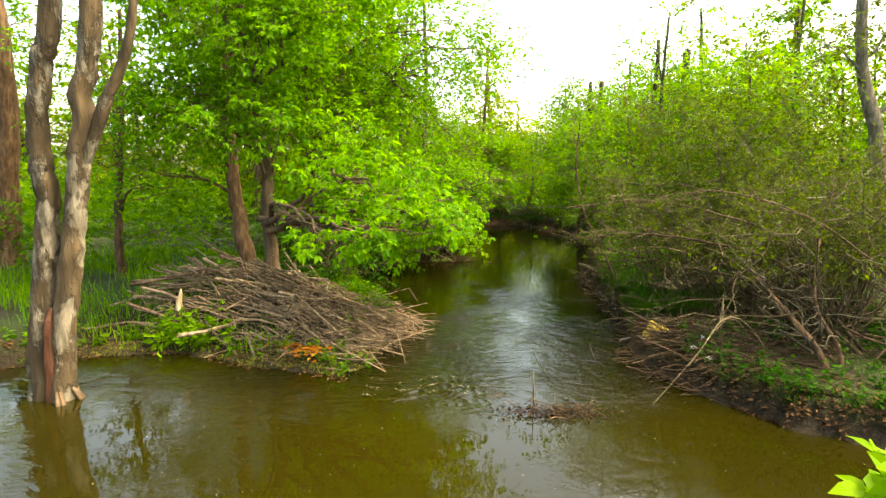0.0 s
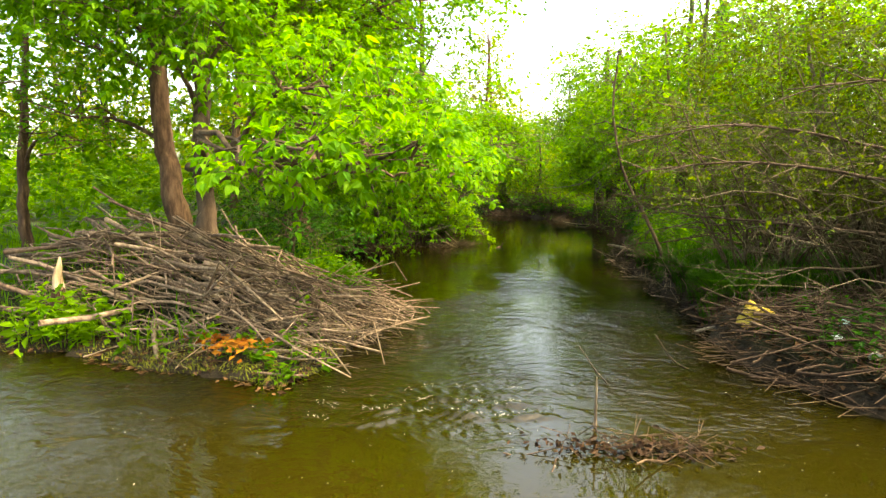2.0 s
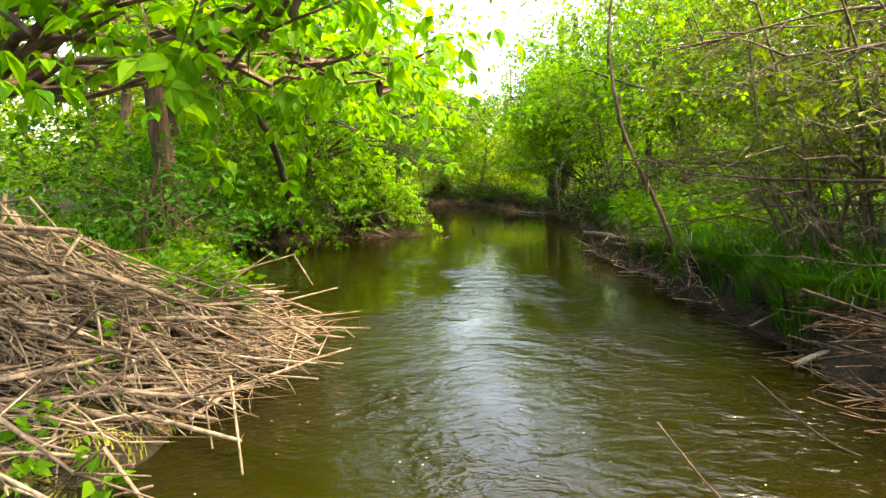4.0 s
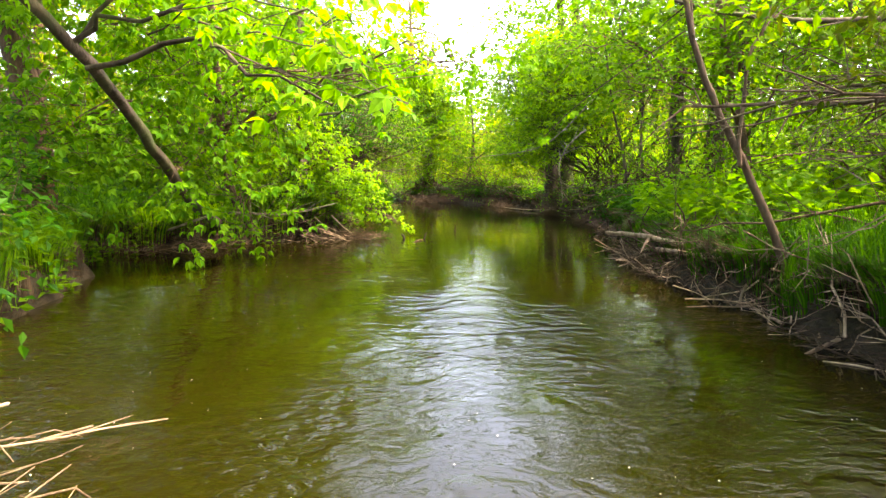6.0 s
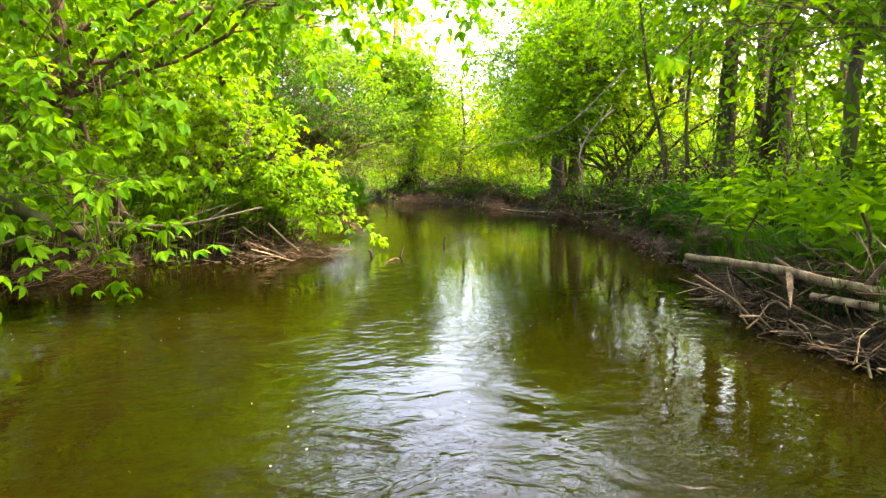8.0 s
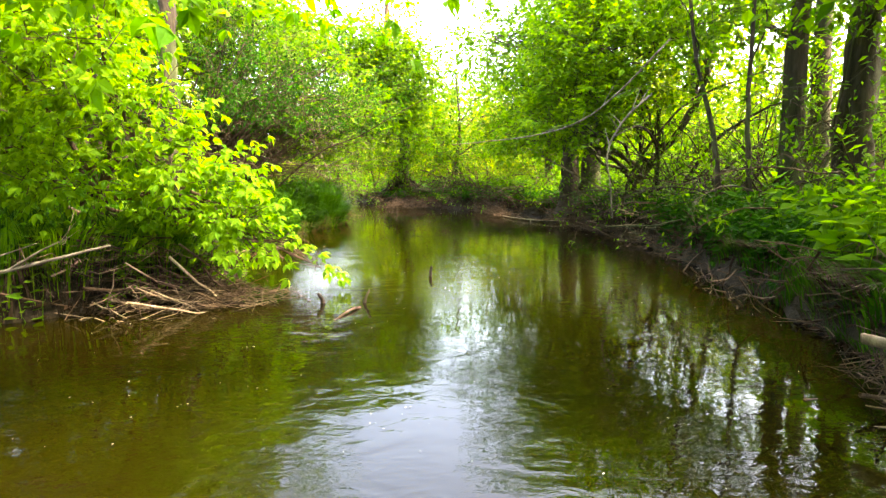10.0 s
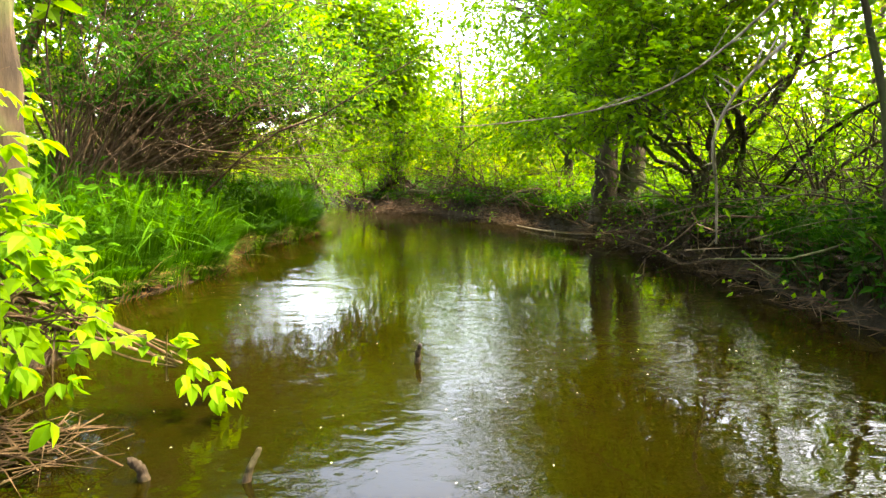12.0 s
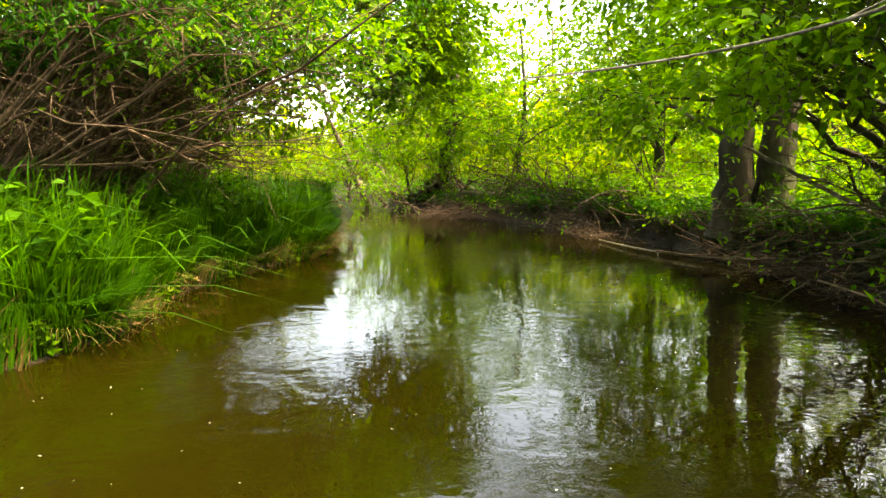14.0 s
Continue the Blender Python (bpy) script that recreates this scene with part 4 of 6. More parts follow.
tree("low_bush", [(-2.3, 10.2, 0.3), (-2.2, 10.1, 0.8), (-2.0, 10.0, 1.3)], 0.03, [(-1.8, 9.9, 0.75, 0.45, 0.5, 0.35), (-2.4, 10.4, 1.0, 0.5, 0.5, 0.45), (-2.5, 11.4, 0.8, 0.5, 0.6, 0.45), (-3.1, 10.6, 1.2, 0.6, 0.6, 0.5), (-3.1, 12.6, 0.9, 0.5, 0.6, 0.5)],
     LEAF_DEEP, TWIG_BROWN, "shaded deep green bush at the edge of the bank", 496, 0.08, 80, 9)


# ---- woods behind both banks ----
def wood_tree(seed, leaf, bark, height, radius, label):
    """A tall slim woodland tree at the origin."""
    r = np.random.default_rng(seed)
    lean = r.normal(size=2) * 0.4
    trunk = [(0, 0, -0.2), (lean[0] * 0.2, lean[1] * 0.2, height * 0.25), (lean[0] * 0.6, lean[1] * 0.6, height * 0.55), (lean[0], lean[1], height)]
    lobes = []
    for s in np.linspace(0.14, 1.0, 9):
        a = r.uniform(0, 6.28)
        w = 1.5 * (1.1 - 0.5 * s)
        lobes.append((lean[0] * s + math.cos(a) * w * 0.8, lean[1] * s + math.sin(a) * w * 0.8, height * s, w, w, w * 0.62))
    return tree("woodland_tree", trunk, radius, lobes, leaf, bark, label, seed, 0.24, 10, 9, slen=0.7, twiggy=False, group="woodland trees")


rng = np.random.default_rng(77)
KINDS = [wood_tree(101, LEAF_FAR_SUNLIT, BARK_DARK, 9.5, 0.15, "tall woodland tree with spring leaves tinted a sunlit yellow-green"),
         wood_tree(102, LEAF_MID, BARK, 8.0, 0.12, "slender woodland tree with fresh green leaves"),
         wood_tree(103, LEAF_FAR_SUNLIT, BARK_RED, 11.0, 0.18, "woodland tree with a brown trunk and airy crown"),
         wood_tree(104, LEAF_FAR_SUNLIT, BARK_DARK, 7.0, 0.10, "small woodland tree with yellow-green leaves")]
spots = []
for _ in range(4000):
    x, y = rng.uniform(-21, 23), rng.uniform(6, 60)
    d = float(shore_distance(np.array([x]), np.array([y]))[0])
    opening = abs(x - 1.2 - 0.09 * y) < 2.6 and 30 < y < 50     # the bright gap over the stream's line
    glade = y > 24 and -0.36 < (x - 1.3) / (y - 15) < -0.09      # the light opening left of the bend
    opening = opening or glade or (x < -6 and y < 17 and x > -20)
    opening = opening or (x > 5 and y < 33 and (x * 7.31 + y * 3.17) % 1 < 0.4)     # thin wood that lets the light through
    near = 5.0 if x < 0 and y < 20 else 3.4
    if d > near and not opening and not (y < 2 and abs(x) < 12) and not (x > 0 and y < 19 and x < 15) and all((x - a) ** 2 + (y - b) ** 2 > (1.9 + 0.02 * y) ** 2 for a, b in spots):
        spots.append((x, y))
    if len(spots) >= 56:
        break
for i, (x, y) in enumerate(spots):
    m = pose(x, y, land(x, y), 0, 0, rng.uniform(0, 360)) @ Matrix.Scale(rng.uniform(0.8, 1.2), 4)
    if i < 4:
        KINDS[i].matrix_world = m
    else:
        copy_thing(KINDS[i % 4], m).scale = (m.to_scale())


def understory(name, spots, leaf, label, seed, size=0.15, count=29, k=9, top=1.8):
    """Low leafy growth of the wood floor, too thick to count."""
    r = np.random.default_rng(seed)
    g = Geo()
    for x, y, w in spots:
        z = land(x, y)
        sprays(r, g, None, (x, y, z + top * w * 0.5, 0.9 * w, 0.9 * w, top * 0.5 * w), int(count * w), k, size, 0.15, 0.5, up=0.5)
    return alone(name, g, leaf, label, "undergrowth", "stuff")


low_left = [(x, y, rng.uniform(0.6, 1.2)) for x, y in zip(rng.uniform(-16, -4.6, 150), rng.uniform(8.5, 40, 150)) if shore_distance(np.array([x]), np.array([y]))[0] > 1.6]
low_right = [(x, y, rng.uniform(0.6, 1.2)) for x, y in zip(rng.uniform(5.2, 20, 150), rng.uniform(8, 44, 150)) if shore_distance(np.array([x]), np.array([y]))[0] > 2.2]
low_far = [(x, y, rng.uniform(0.7, 1.5) * (0.5 if -0.36 < (x - 1.3) / (y - 15) < -0.09 else 1.0)) for x, y in zip(rng.uniform(-9, 12, 90), rng.uniform(30, 56, 90)) if shore_distance(np.array([x]), np.array([y]))[0] > 1.2]
understory("undergrowth", low_left, LEAF_MID, "shaded green undergrowth between the trunks", 61)
understory("undergrowth", low_right, LEAF_SPRING, "fresh green undergrowth in the wood", 62)
understory("undergrowth", low_far, LEAF_FAR_SUNLIT, "yellow-green undergrowth beyond the bend", 63, 0.14, 60, top=2.4)


def far_wood(name, x0, x1, y0, y1, count, top, leaf, label, seed, size=0.46, sparse=12):
    """A distant belt of leafy trees, too many to count, with a ragged top."""
    r = np.random.default_rng(seed)
    g, w = Geo(), Geo()
    for _ in range(count):
        x, y, h = r.uniform(x0, x1), r.uniform(y0, y1), top * r.uniform(0.65, 1.1)
        if shore_distance(np.array([x]), np.array([y]))[0] < 2:
            continue
        if y > 40 and -0.36 < (x - 1.3) / (y - 15) < -0.09:
            h = min(h, 3.5)
        w.tube(wander(r, (x, y, 0), (x + r.normal() * 0.5, y, h), 6, 0.3), np.linspace(0.17, 0.04, 6), 5)
        for s in np.linspace(0.08, 1.0, 7):
            rr = 1.9 * (1.15 - 0.55 * s)
            sprays(r, g, None, (x + r.normal() * 0.9, y + r.normal() * 0.9, h * s, rr, rr, h * 0.13), sparse, 7, size, 0.2, 1.0)
    alone(name, g, leaf, label, "wood", "stuff")
    alone(name + "_trunks", w, BARK_DARK, "slim dark trunks of the distant wood", "wood", "stuff")


far_wood("far_wood", -32, 34, 52, 84, 70, 9.5, LEAF_FAR_SUNLIT, "sunlit yellow-green wood in the distance", 651)
far_wood("far_wood", -9, 13, 45, 60, 34, 6.0, LEAF_FAR_SUNLIT, "dense yellow-green trees beyond the bend", 655, 0.34, 26)
far_wood("far_wood", -46, -22, -10, 52, 28, 6.5, LEAF_FAR_SUNLIT, "green wood closing off the meadow side", 652)
far_wood("far_wood", 22, 46, -10, 52, 28, 6.5, LEAF_FAR_SUNLIT, "bright green wood behind the bank", 653)
far_wood("far_wood", -30, 30, -34, -14, 18, 11, LEAF_MID, "green wood around the pool", 654)


# ---- thickets ----
def thicket(name, bases, stems, reach, lean, leaf, twig, label, seed, leaf_count=26, leaf_size=0.045, thin=0.012, twigs=9, tip=1.0, spread=0.8, keep_right=None, leaf_floor=0.0, low=0.22):
    """Many arching stems from a few feet, with side twigs and small leaves."""
    r = np.random.default_rng(seed)
    ob = thing(name, (bases[0][0], bases[0][1], land(bases[0][0], bases[0][1])), label, "shrub")
    tg, lg = Geo(), Geo()
    for n, (bx, by) in enumerate(bases):
        z = land(bx, by)
        for _ in range(stems):
            a = r.normal(size=3) * np.array([spread, spread, 0.25]) + np.array([lean[0], lean[1], 1.0])
            a = unit(a)
            ln = reach * r.uniform(0.55, 1.1)
            p0 = np.array([bx, by, z - 0.1]) + r.normal(size=3) * [0.16, 0.16, 0]
            out = np.array([a[0], a[1], 0]) * ln
            s = np.linspace(0, 1, 9)[:, None]
            arch = p0 + out * s**1.25 + np.array([0, 0, 1]) * ln * (a[2] * 1.15 * s - 0.55 * tip * s**2 * (0.4 + np.hypot(a[0], a[1])))
            arch += np.cumsum(r.normal(size=(9, 3)) * 0.035, 0)
            arch[:, 2] = np.maximum(arch[:, 2], np.minimum(0.22 + 2.5 * s[:, 0] * r.uniform(0.7, 1.3), low * r.uniform(0.55, 1.7)))
            if low > 0.5:
                arch += np.cumsum(r.normal(size=(9, 3)) * 0.045, 0) * [0.5, 0.5, 1.0]
            if keep_right is not None:
                arch[:, 0] = np.where(arch[:, 0] < keep_right, keep_right + 0.35 * np.tanh(arch[:, 0] - keep_right), arch[:, 0])
            sg = Geo()
            sg.tube(arch, thin * r.uniform(0.7, 1.6) * (1 - 0.8 * s[:, 0]), 5)
            part("stem", sg, twig, ob, smooth=True)
            i = r.integers(2, 9, twigs)
            st = arch[i]
            d = unit(unit(arch[np.minimum(i + 1, 8)] - arch[i - 1]) * 0.8 + r.normal(size=(twigs, 3)) * 0.55)
            tl = r.uniform(0.3, 0.8, (twigs, 1)) * ln * 0.28
            e = st + d * tl
            tg.twigs(st, st + d * tl * 0.5 + r.normal(size=(twigs, 3)) * 0.03, e, thin * 0.3)
            f = np.repeat(np.arange(twigs), 2)
            st2 = st[f] + d[f] * tl[f] * r.uniform(0.3, 0.9, (2 * twigs, 1))
            d2 = unit(d[f] + r.normal(size=(2 * twigs, 3)) * 0.6)
            e2 = st2 + d2 * tl[f] * 0.5
            tg.twigs(st2, (st2 + e2) / 2 + r.normal(size=e2.shape) * 0.015, e2, thin * 0.2)
            if leaf_count:
                ii = r.integers(0, 2 * twigs, leaf_count)
                p = st2[ii] + (e2 - st2)[ii] * r.random((leaf_count, 1)) + r.normal(size=(leaf_count, 3)) * 0.03
                p = p[p[:, 2] > leaf_floor]
                leaf_n = len(p)
                lg.leaves(p, r.normal(size=(leaf_n, 3)) + [0, 0, -0.1], np.array([0, 0, 1.0]) + r.normal(size=(leaf_n, 3)) * 0.6, leaf_size * r.uniform(0.6, 1.4, leaf_n), leaf_size * 0.5)
    part("twig_mass", tg, twig, ob, kind="stuff")
    if lg.n:
        part("foliage", lg, leaf, ob)
    return ob


thicket("thicket", [(4.3, 7.9), (4.7, 7.0), (4.4, 8.6), (5.4, 7.9), (5.2, 9.4), (3.8, 9.2)], 32, 2.9, (-0.25, -0.1), LEAF_OLIVE, TWIG_OLIVE, "tangled grey-twigged thicket with small olive leaves on the bank", 71, 120, 0.055, 0.012, 14, keep_right=2.3, leaf_floor=1.2, low=1.35)
thicket("thicket", [(6.2, 6.6), (6.8, 8.0), (6.4, 9.8)], 22, 3.4, (-0.1, -0.05), LEAF_OLIVE, TWIG_OLIVE, "tall grey-green thicket with dense fine twigs", 72, 150, 0.06, 0.012, 18, keep_right=2.5, leaf_floor=1.35, low=1.5)
thicket("thicket", [(4.4, 10.8), (5.2, 12.2)], 18, 2.6, (-0.35, -0.1), LEAF_MID, TWIG_BROWN, "brown-stemmed shrub with green leaves behind the grass", 73, 120, 0.06, 0.012, 10, keep_right=2.9, leaf_floor=1.0, low=0.9)
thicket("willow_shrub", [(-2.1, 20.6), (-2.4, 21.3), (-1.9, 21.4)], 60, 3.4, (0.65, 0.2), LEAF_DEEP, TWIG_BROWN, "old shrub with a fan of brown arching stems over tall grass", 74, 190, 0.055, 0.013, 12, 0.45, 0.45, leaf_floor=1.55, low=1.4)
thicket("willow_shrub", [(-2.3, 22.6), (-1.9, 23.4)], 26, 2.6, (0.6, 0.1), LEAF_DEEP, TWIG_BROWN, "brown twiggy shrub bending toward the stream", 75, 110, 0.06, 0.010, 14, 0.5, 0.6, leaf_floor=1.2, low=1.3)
thicket("brush", [(2.6, 29.6), (3.6, 27.8), (4.4, 25.6), (0.2, 32.2), (1.4, 30.4), (3.2, 28.8), (-0.4, 33.6)], 24, 2.1, (-0.3, -0.2), LEAF_MID, TWIG_BROWN, "thin brown brush along the far bank", 76, 40, 0.07, 0.012, 8)
thicket("brush", [(5.4, 19.6), (5.8, 17.4), (5.2, 16.2)], 14, 2.2, (-0.2, -0.1), LEAF_MID, TWIG_BROWN, "dark brush under the trees", 77, 50, 0.07, 0.012, 8)


thicket("brush", [(5.6, 20.7), (6.5, 19.5), (5.1, 21.5), (6.9, 21.2), (5.4, 18.4), (5.9, 20.2)], 22, 2.7, (-0.35, -0.25), LEAF_MID, BARK_DARK, "tangle of bare dark branches arching out of the shaded bank", 78, 24, 0.06, 0.013, 8, 0.7, 0.8)


# ---- sticks ----
def stick_mesh(seed, length, thick, bend, fork, wood=None):
    r = np.random.default_rng(seed)
    g = Geo()
    p = wander(r, (-length / 2, 0, 0), (length / 2, 0, 0), 6, bend)
    g.tube(p, thick * np.linspace(1, 0.45, 6), 5, 0.2, r)
    for _ in range(fork):
        i = r.integers(2, 5)
        d = unit(np.array([1.0, *(r.normal(size=2) * 0.6)]))
        g.tube([p[i], p[i] + d * length * 0.14, p[i] + d * length * 0.26], [thick * 0.5, thick * 0.35, thick * 0.2], 4)
    return g.mesh("stick", wood, smooth=True)


STICKS = [stick_mesh(200 + i, (0.9, 1.1, 1.3, 0.7, 1.0, 1.5, 0.55, 0.8)[i], (0.009, 0.010, 0.013, 0.006, 0.017, 0.010, 0.008, 0.005)[i], (0.08, 0.15, 0.12, 0.10, 0.05, 0.22, 0.06, 0.14)[i], (0, 1, 2, 1, 0, 2, 0, 1)[i], STICK) for i in range(8)]
# the same stick meshes in the wood that carries the shade
SHADED_DRIFT_STICKS = []
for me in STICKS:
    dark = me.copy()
    dark.materials[0] = DRIFT_SHADED
    SHADED_DRIFT_STICKS.append(dark)


def stick_pile(name, count, area, aim, lift, label, seed, spread=25.0, tilt=10.0, size=1.0, dry=STICKS):
    """Loose sticks heaped over an ellipse (centre, half axes); aim: their heading in degrees; lift: the heap's height."""
    r = np.random.default_rng(seed)
    cx, cy, ax, ay = area
    ob = thing(name, (cx, cy, max(0.0, land(cx, cy))), label, "stick pile")
    for _ in range(count):
        a, s = r.uniform(0, 6.28), math.sqrt(r.random())
        x, y = cx + math.cos(a) * s * ax, cy + math.sin(a) * s * ay
        z = max(-0.02, land(x, y)) + lift * (1 - s * s) * r.random() + 0.02
        m = pose(x, y, z, r.uniform(0, 360), r.normal() * tilt, aim + r.normal() * spread) @ Matrix.Scale(size * r.uniform(0.6, 1.35), 4)
        st_ = new("stick", dry[r.integers(len(dry))])
        st_.parent = ob
        st_.matrix_basis = Matrix.Translation(-ob.location) @ m
    return ob


stick_pile("stick_pile", 150, (3.55, 6.95, 0.85, 0.85), -25, 0.10, "drift of brown sticks and twigs under the thicket", 303, 40, 6, 0.75, dry=SHADED_DRIFT_STICKS)
stick_pile("stick_pile", 26, (-0.8, 9.15, 0.3, 0.35), 35, 0.06, "bleached stick ends trailing behind the heap in the water", 322, 35, 6, 0.6, dry=STICKS)
stick_pile("stick_pile", 60, (5.0, 6.9, 0.9, 0.8), 10, 0.3, "dry brushwood lying behind the bank", 304, 30, 14, 1.1, dry=SHADED_DRIFT_STICKS)
stick_pile("stick_pile", 120, (-0.85, 16.25, 0.95, 0.28), 12, 0.22, "washed-up sticks under the bright bush", 305, 35, 20, 0.6, dry=SHADED_DRIFT_STICKS)
stick_pile("stick_pile", 200, (3.12, 12.5, 0.28, 1.7), 80, 0.2, "roots and sticks tangled in the undercut bank", 306, 50, 28, 0.5, dry=SHADED_DRIFT_STICKS)
stick_pile("stick_pile", 110, (2.1, 28.7, 1.7, 0.8), -40, 0.6, "dark driftwood heaped along the outer bend", 307, 35, 18, 1.0, dry=SHADED_DRIFT_STICKS)
stick_pile("stick_pile", 90, (4.5, 22.7, 0.4, 1.5), -70, 0.2, "sticks and roots along the shaded bank", 308, 45, 20, 0.8, dry=SHADED_DRIFT_STICKS)
stick_pile("stick_pile", 60, (-2.6, 15.6, 1.0, 0.5), 10, 0.15, "twigs and roots along the cove", 309, 50, 25, 0.5, dry=SHADED_DRIFT_STICKS)
stick_pile("stick_pile", 80, (3.3, 26.6, 0.45, 2.0), -65, 0.35, "dark drift sticks lodged along the outer bank", 319, 40, 16, 0.9, dry=SHADED_DRIFT_STICKS)
stick_pile("stick_pile", 60, (4.35, 17.4, 0.35, 1.3), 80, 0.15, "twigs hanging from the undercut bank", 310, 45, 25, 0.6, dry=SHADED_DRIFT_STICKS)


stick_pile("stick_pile", 90, (4.65, 20.4, 0.45, 1.7), 75, 0.25, "grey sticks and roots caught on the shaded bank", 312, 45, 20, 0.8, dry=STICKS)
stick_pile("stick_pile", 60, (3.05, 10.5, 0.2, 0.9), 80, 0.14, "roots and sticks poking out of the bank below the sapling", 320, 45, 25, 0.55, dry=STICKS)
stick_pile("stick_pile", 90, (3.02, 12.6, 0.2, 1.6), 82, 0.16, "pale roots and sticks woven into the log bank", 315, 45, 25, 0.55, dry=STICKS)
stick_pile("stick_pile", 70, (-0.75, 16.1, 0.8, 0.25), 12, 0.2, "grey sticks washed up under the hanging bush", 316, 40, 22, 0.6, dry=STICKS)
stick_pile("stick_pile", 70, (3.65, 15.4, 0.25, 1.5), 75, 0.18, "roots and dead sticks hanging from the dark bank", 314, 40, 25, 0.6, dry=SHADED_DRIFT_STICKS)
stick_pile("stick_pile", 50, (3.75, 25.6, 0.4, 1.6), -65, 0.3, "drift sticks in shade-darkened wood along the outer bend", 313, 40, 18, 0.8, dry=SHADED_DRIFT_STICKS)


def stick_heap(name, count, x0, x1, y0, y1, aim, label, seed, spread, size=1.0, fall=14.0):
    """Sticks lying down the slope of the heap, with their tips toward the stream."""
    r = np.random.default_rng(seed)
    ob = thing(name, ((x0 + x1) / 2, (y0 + y1) / 2, 0.1), label, "stick pile")
    done = 0
    while done < count:
        x, y = r.uniform(x0, x1), r.uniform(y0, y1)
        h = float(heap_height(np.array(x), np.array(y)))
        if h < 0.06:
            continue
        z = max(land(x, y), h * (0.80 + 0.2 * r.random())) + 0.03
        slope = math.degrees(math.atan(h - float(heap_height(np.array(x + 0.5), np.array(y - 0.15))))) if x > -3.4 else 0.0
        m = pose(x, y, z, r.uniform(0, 360), slope + r.normal() * fall * 0.5, aim + r.normal() * spread) @ Matrix.Scale(size * r.uniform(0.55, 1.35), 4)
        st_ = new("stick", STICKS[r.integers(len(STICKS))])
        st_.parent = ob
        st_.matrix_basis = Matrix.Translation(-ob.location) @ m
        done += 1
    return ob


def heap_twigs(name, count, x0, x1, y0, y1, aim, label, seed, length, spread):
    """Fine twigs woven over the heap, too many to count."""
    r = np.random.default_rng(seed)
    x, y = r.uniform(x0, x1, count), r.uniform(y0, y1, count)
    h = heap_height(x, y)
    x, y, h = x[h > 0.05], y[h > 0.05], h[h > 0.05]
    z = np.maximum(ground_height(x, y), h * r.uniform(0.8, 1.05, len(x))) + 0.03
    slope = np.where(x > -3.4, (heap_height(x + 0.4, y - 0.15) - h) / 0.42, 0)
    a = np.radians(aim + r.normal(size=len(x)) * spread)
    d = np.stack([np.cos(a), np.sin(a), slope * np.cos(a) + r.normal(size=len(x)) * 0.15], -1) * (length * r.uniform(0.4, 1.3, len(x)))[:, None] * 0.5
    p = np.stack([x, y, z], -1)
    e = p + d
    e[:, 2] = np.maximum(e[:, 2], -0.02)
    g = Geo()
    g.twigs(p - d, p + r.normal(size=p.shape) * 0.025, e, 0.0035)
    return alone(name, g, STICK, label, "twigs", "stuff")


def twig_mat(name, count, area, aim, lift, label, seed, length=0.6, spread=35, wood=None):
    """Fine twigs woven through a heap, too many to count."""
    r = np.random.default_rng(seed)
    cx, cy, ax, ay = area
    a, s = r.uniform(0, 6.28, count), np.sqrt(r.random(count))
    x, y = cx + np.cos(a) * s * ax, cy + np.sin(a) * s * ay
    z = np.maximum(0.0, ground_height(x, y)) + lift * (1 - s * s) * r.random(count) + 0.03
    h = np.radians(aim + r.normal(size=count) * spread)
    d = np.stack([np.cos(h), np.sin(h), r.normal(size=count) * 0.18], -1) * (length * r.uniform(0.4, 1.3, count))[:, None] * 0.5
    p = np.stack([x, y, z], -1)
    e = p + d
    e[:, 2] = np.maximum(e[:, 2], -0.02)
    g = Geo()
    g.twigs(p - d, p + r.normal(size=(count, 3)) * 0.025, e, 0.0035)
    return alone(name, g, wood or DRIFT_SHADED, label, "twigs", "stuff")


stick_heap("stick_pile", 290, -4.4, -1.3, 7.5, 8.9, -14, "beaver-built heap of bare grey-brown sticks on the bank", 301, 22, 1.1)
stick_heap("stick_pile", 240, -2.6, -0.75, 6.95, 8.5, -24, "fan of bleached sticks sliding into the water", 302, 26, 0.95)
stick_heap("stick_pile", 60, -1.3, -0.45, 7.6, 9.1, 4, "thin grey sticks trailing out over the stream", 318, 30, 0.8, 6)
stick_heap("stick_pile", 70, -3.7, -1.2, 7.3, 8.8, -18, "long stout weathered sticks lying across the heap", 317, 34, 1.6, 18)
heap_twigs("twig_mat", 500, -4.4, -1.0, 7.3, 9.0, -16, "mat of fine bare twigs over the stick heap", 321, 0.6, 35)
heap_twigs("twig_mat", 400, -2.0, -0.4, 6.9, 9.0, -18, "spray of fine twigs at the tip of the heap", 322, 0.6, 40)
twig_mat("twig_mat", 900, (3.6, 7.3, 1.2, 1.4), -20, 0.16, "fine brown twigs of the bank drift", 323, 0.5, 50)
twig_mat("twig_mat", 500, (-0.8, 16.3, 1.1, 0.35), 10, 0.22, "fine twigs washed up below the bush", 324, 0.35, 60)
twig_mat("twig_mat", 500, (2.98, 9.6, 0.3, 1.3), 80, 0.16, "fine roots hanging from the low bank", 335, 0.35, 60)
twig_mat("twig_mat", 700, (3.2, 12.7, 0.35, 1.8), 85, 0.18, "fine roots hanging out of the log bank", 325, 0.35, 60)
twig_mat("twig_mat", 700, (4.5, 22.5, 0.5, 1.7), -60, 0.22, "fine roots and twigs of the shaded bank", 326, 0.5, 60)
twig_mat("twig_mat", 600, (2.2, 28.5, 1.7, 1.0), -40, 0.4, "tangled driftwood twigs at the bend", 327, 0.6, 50)
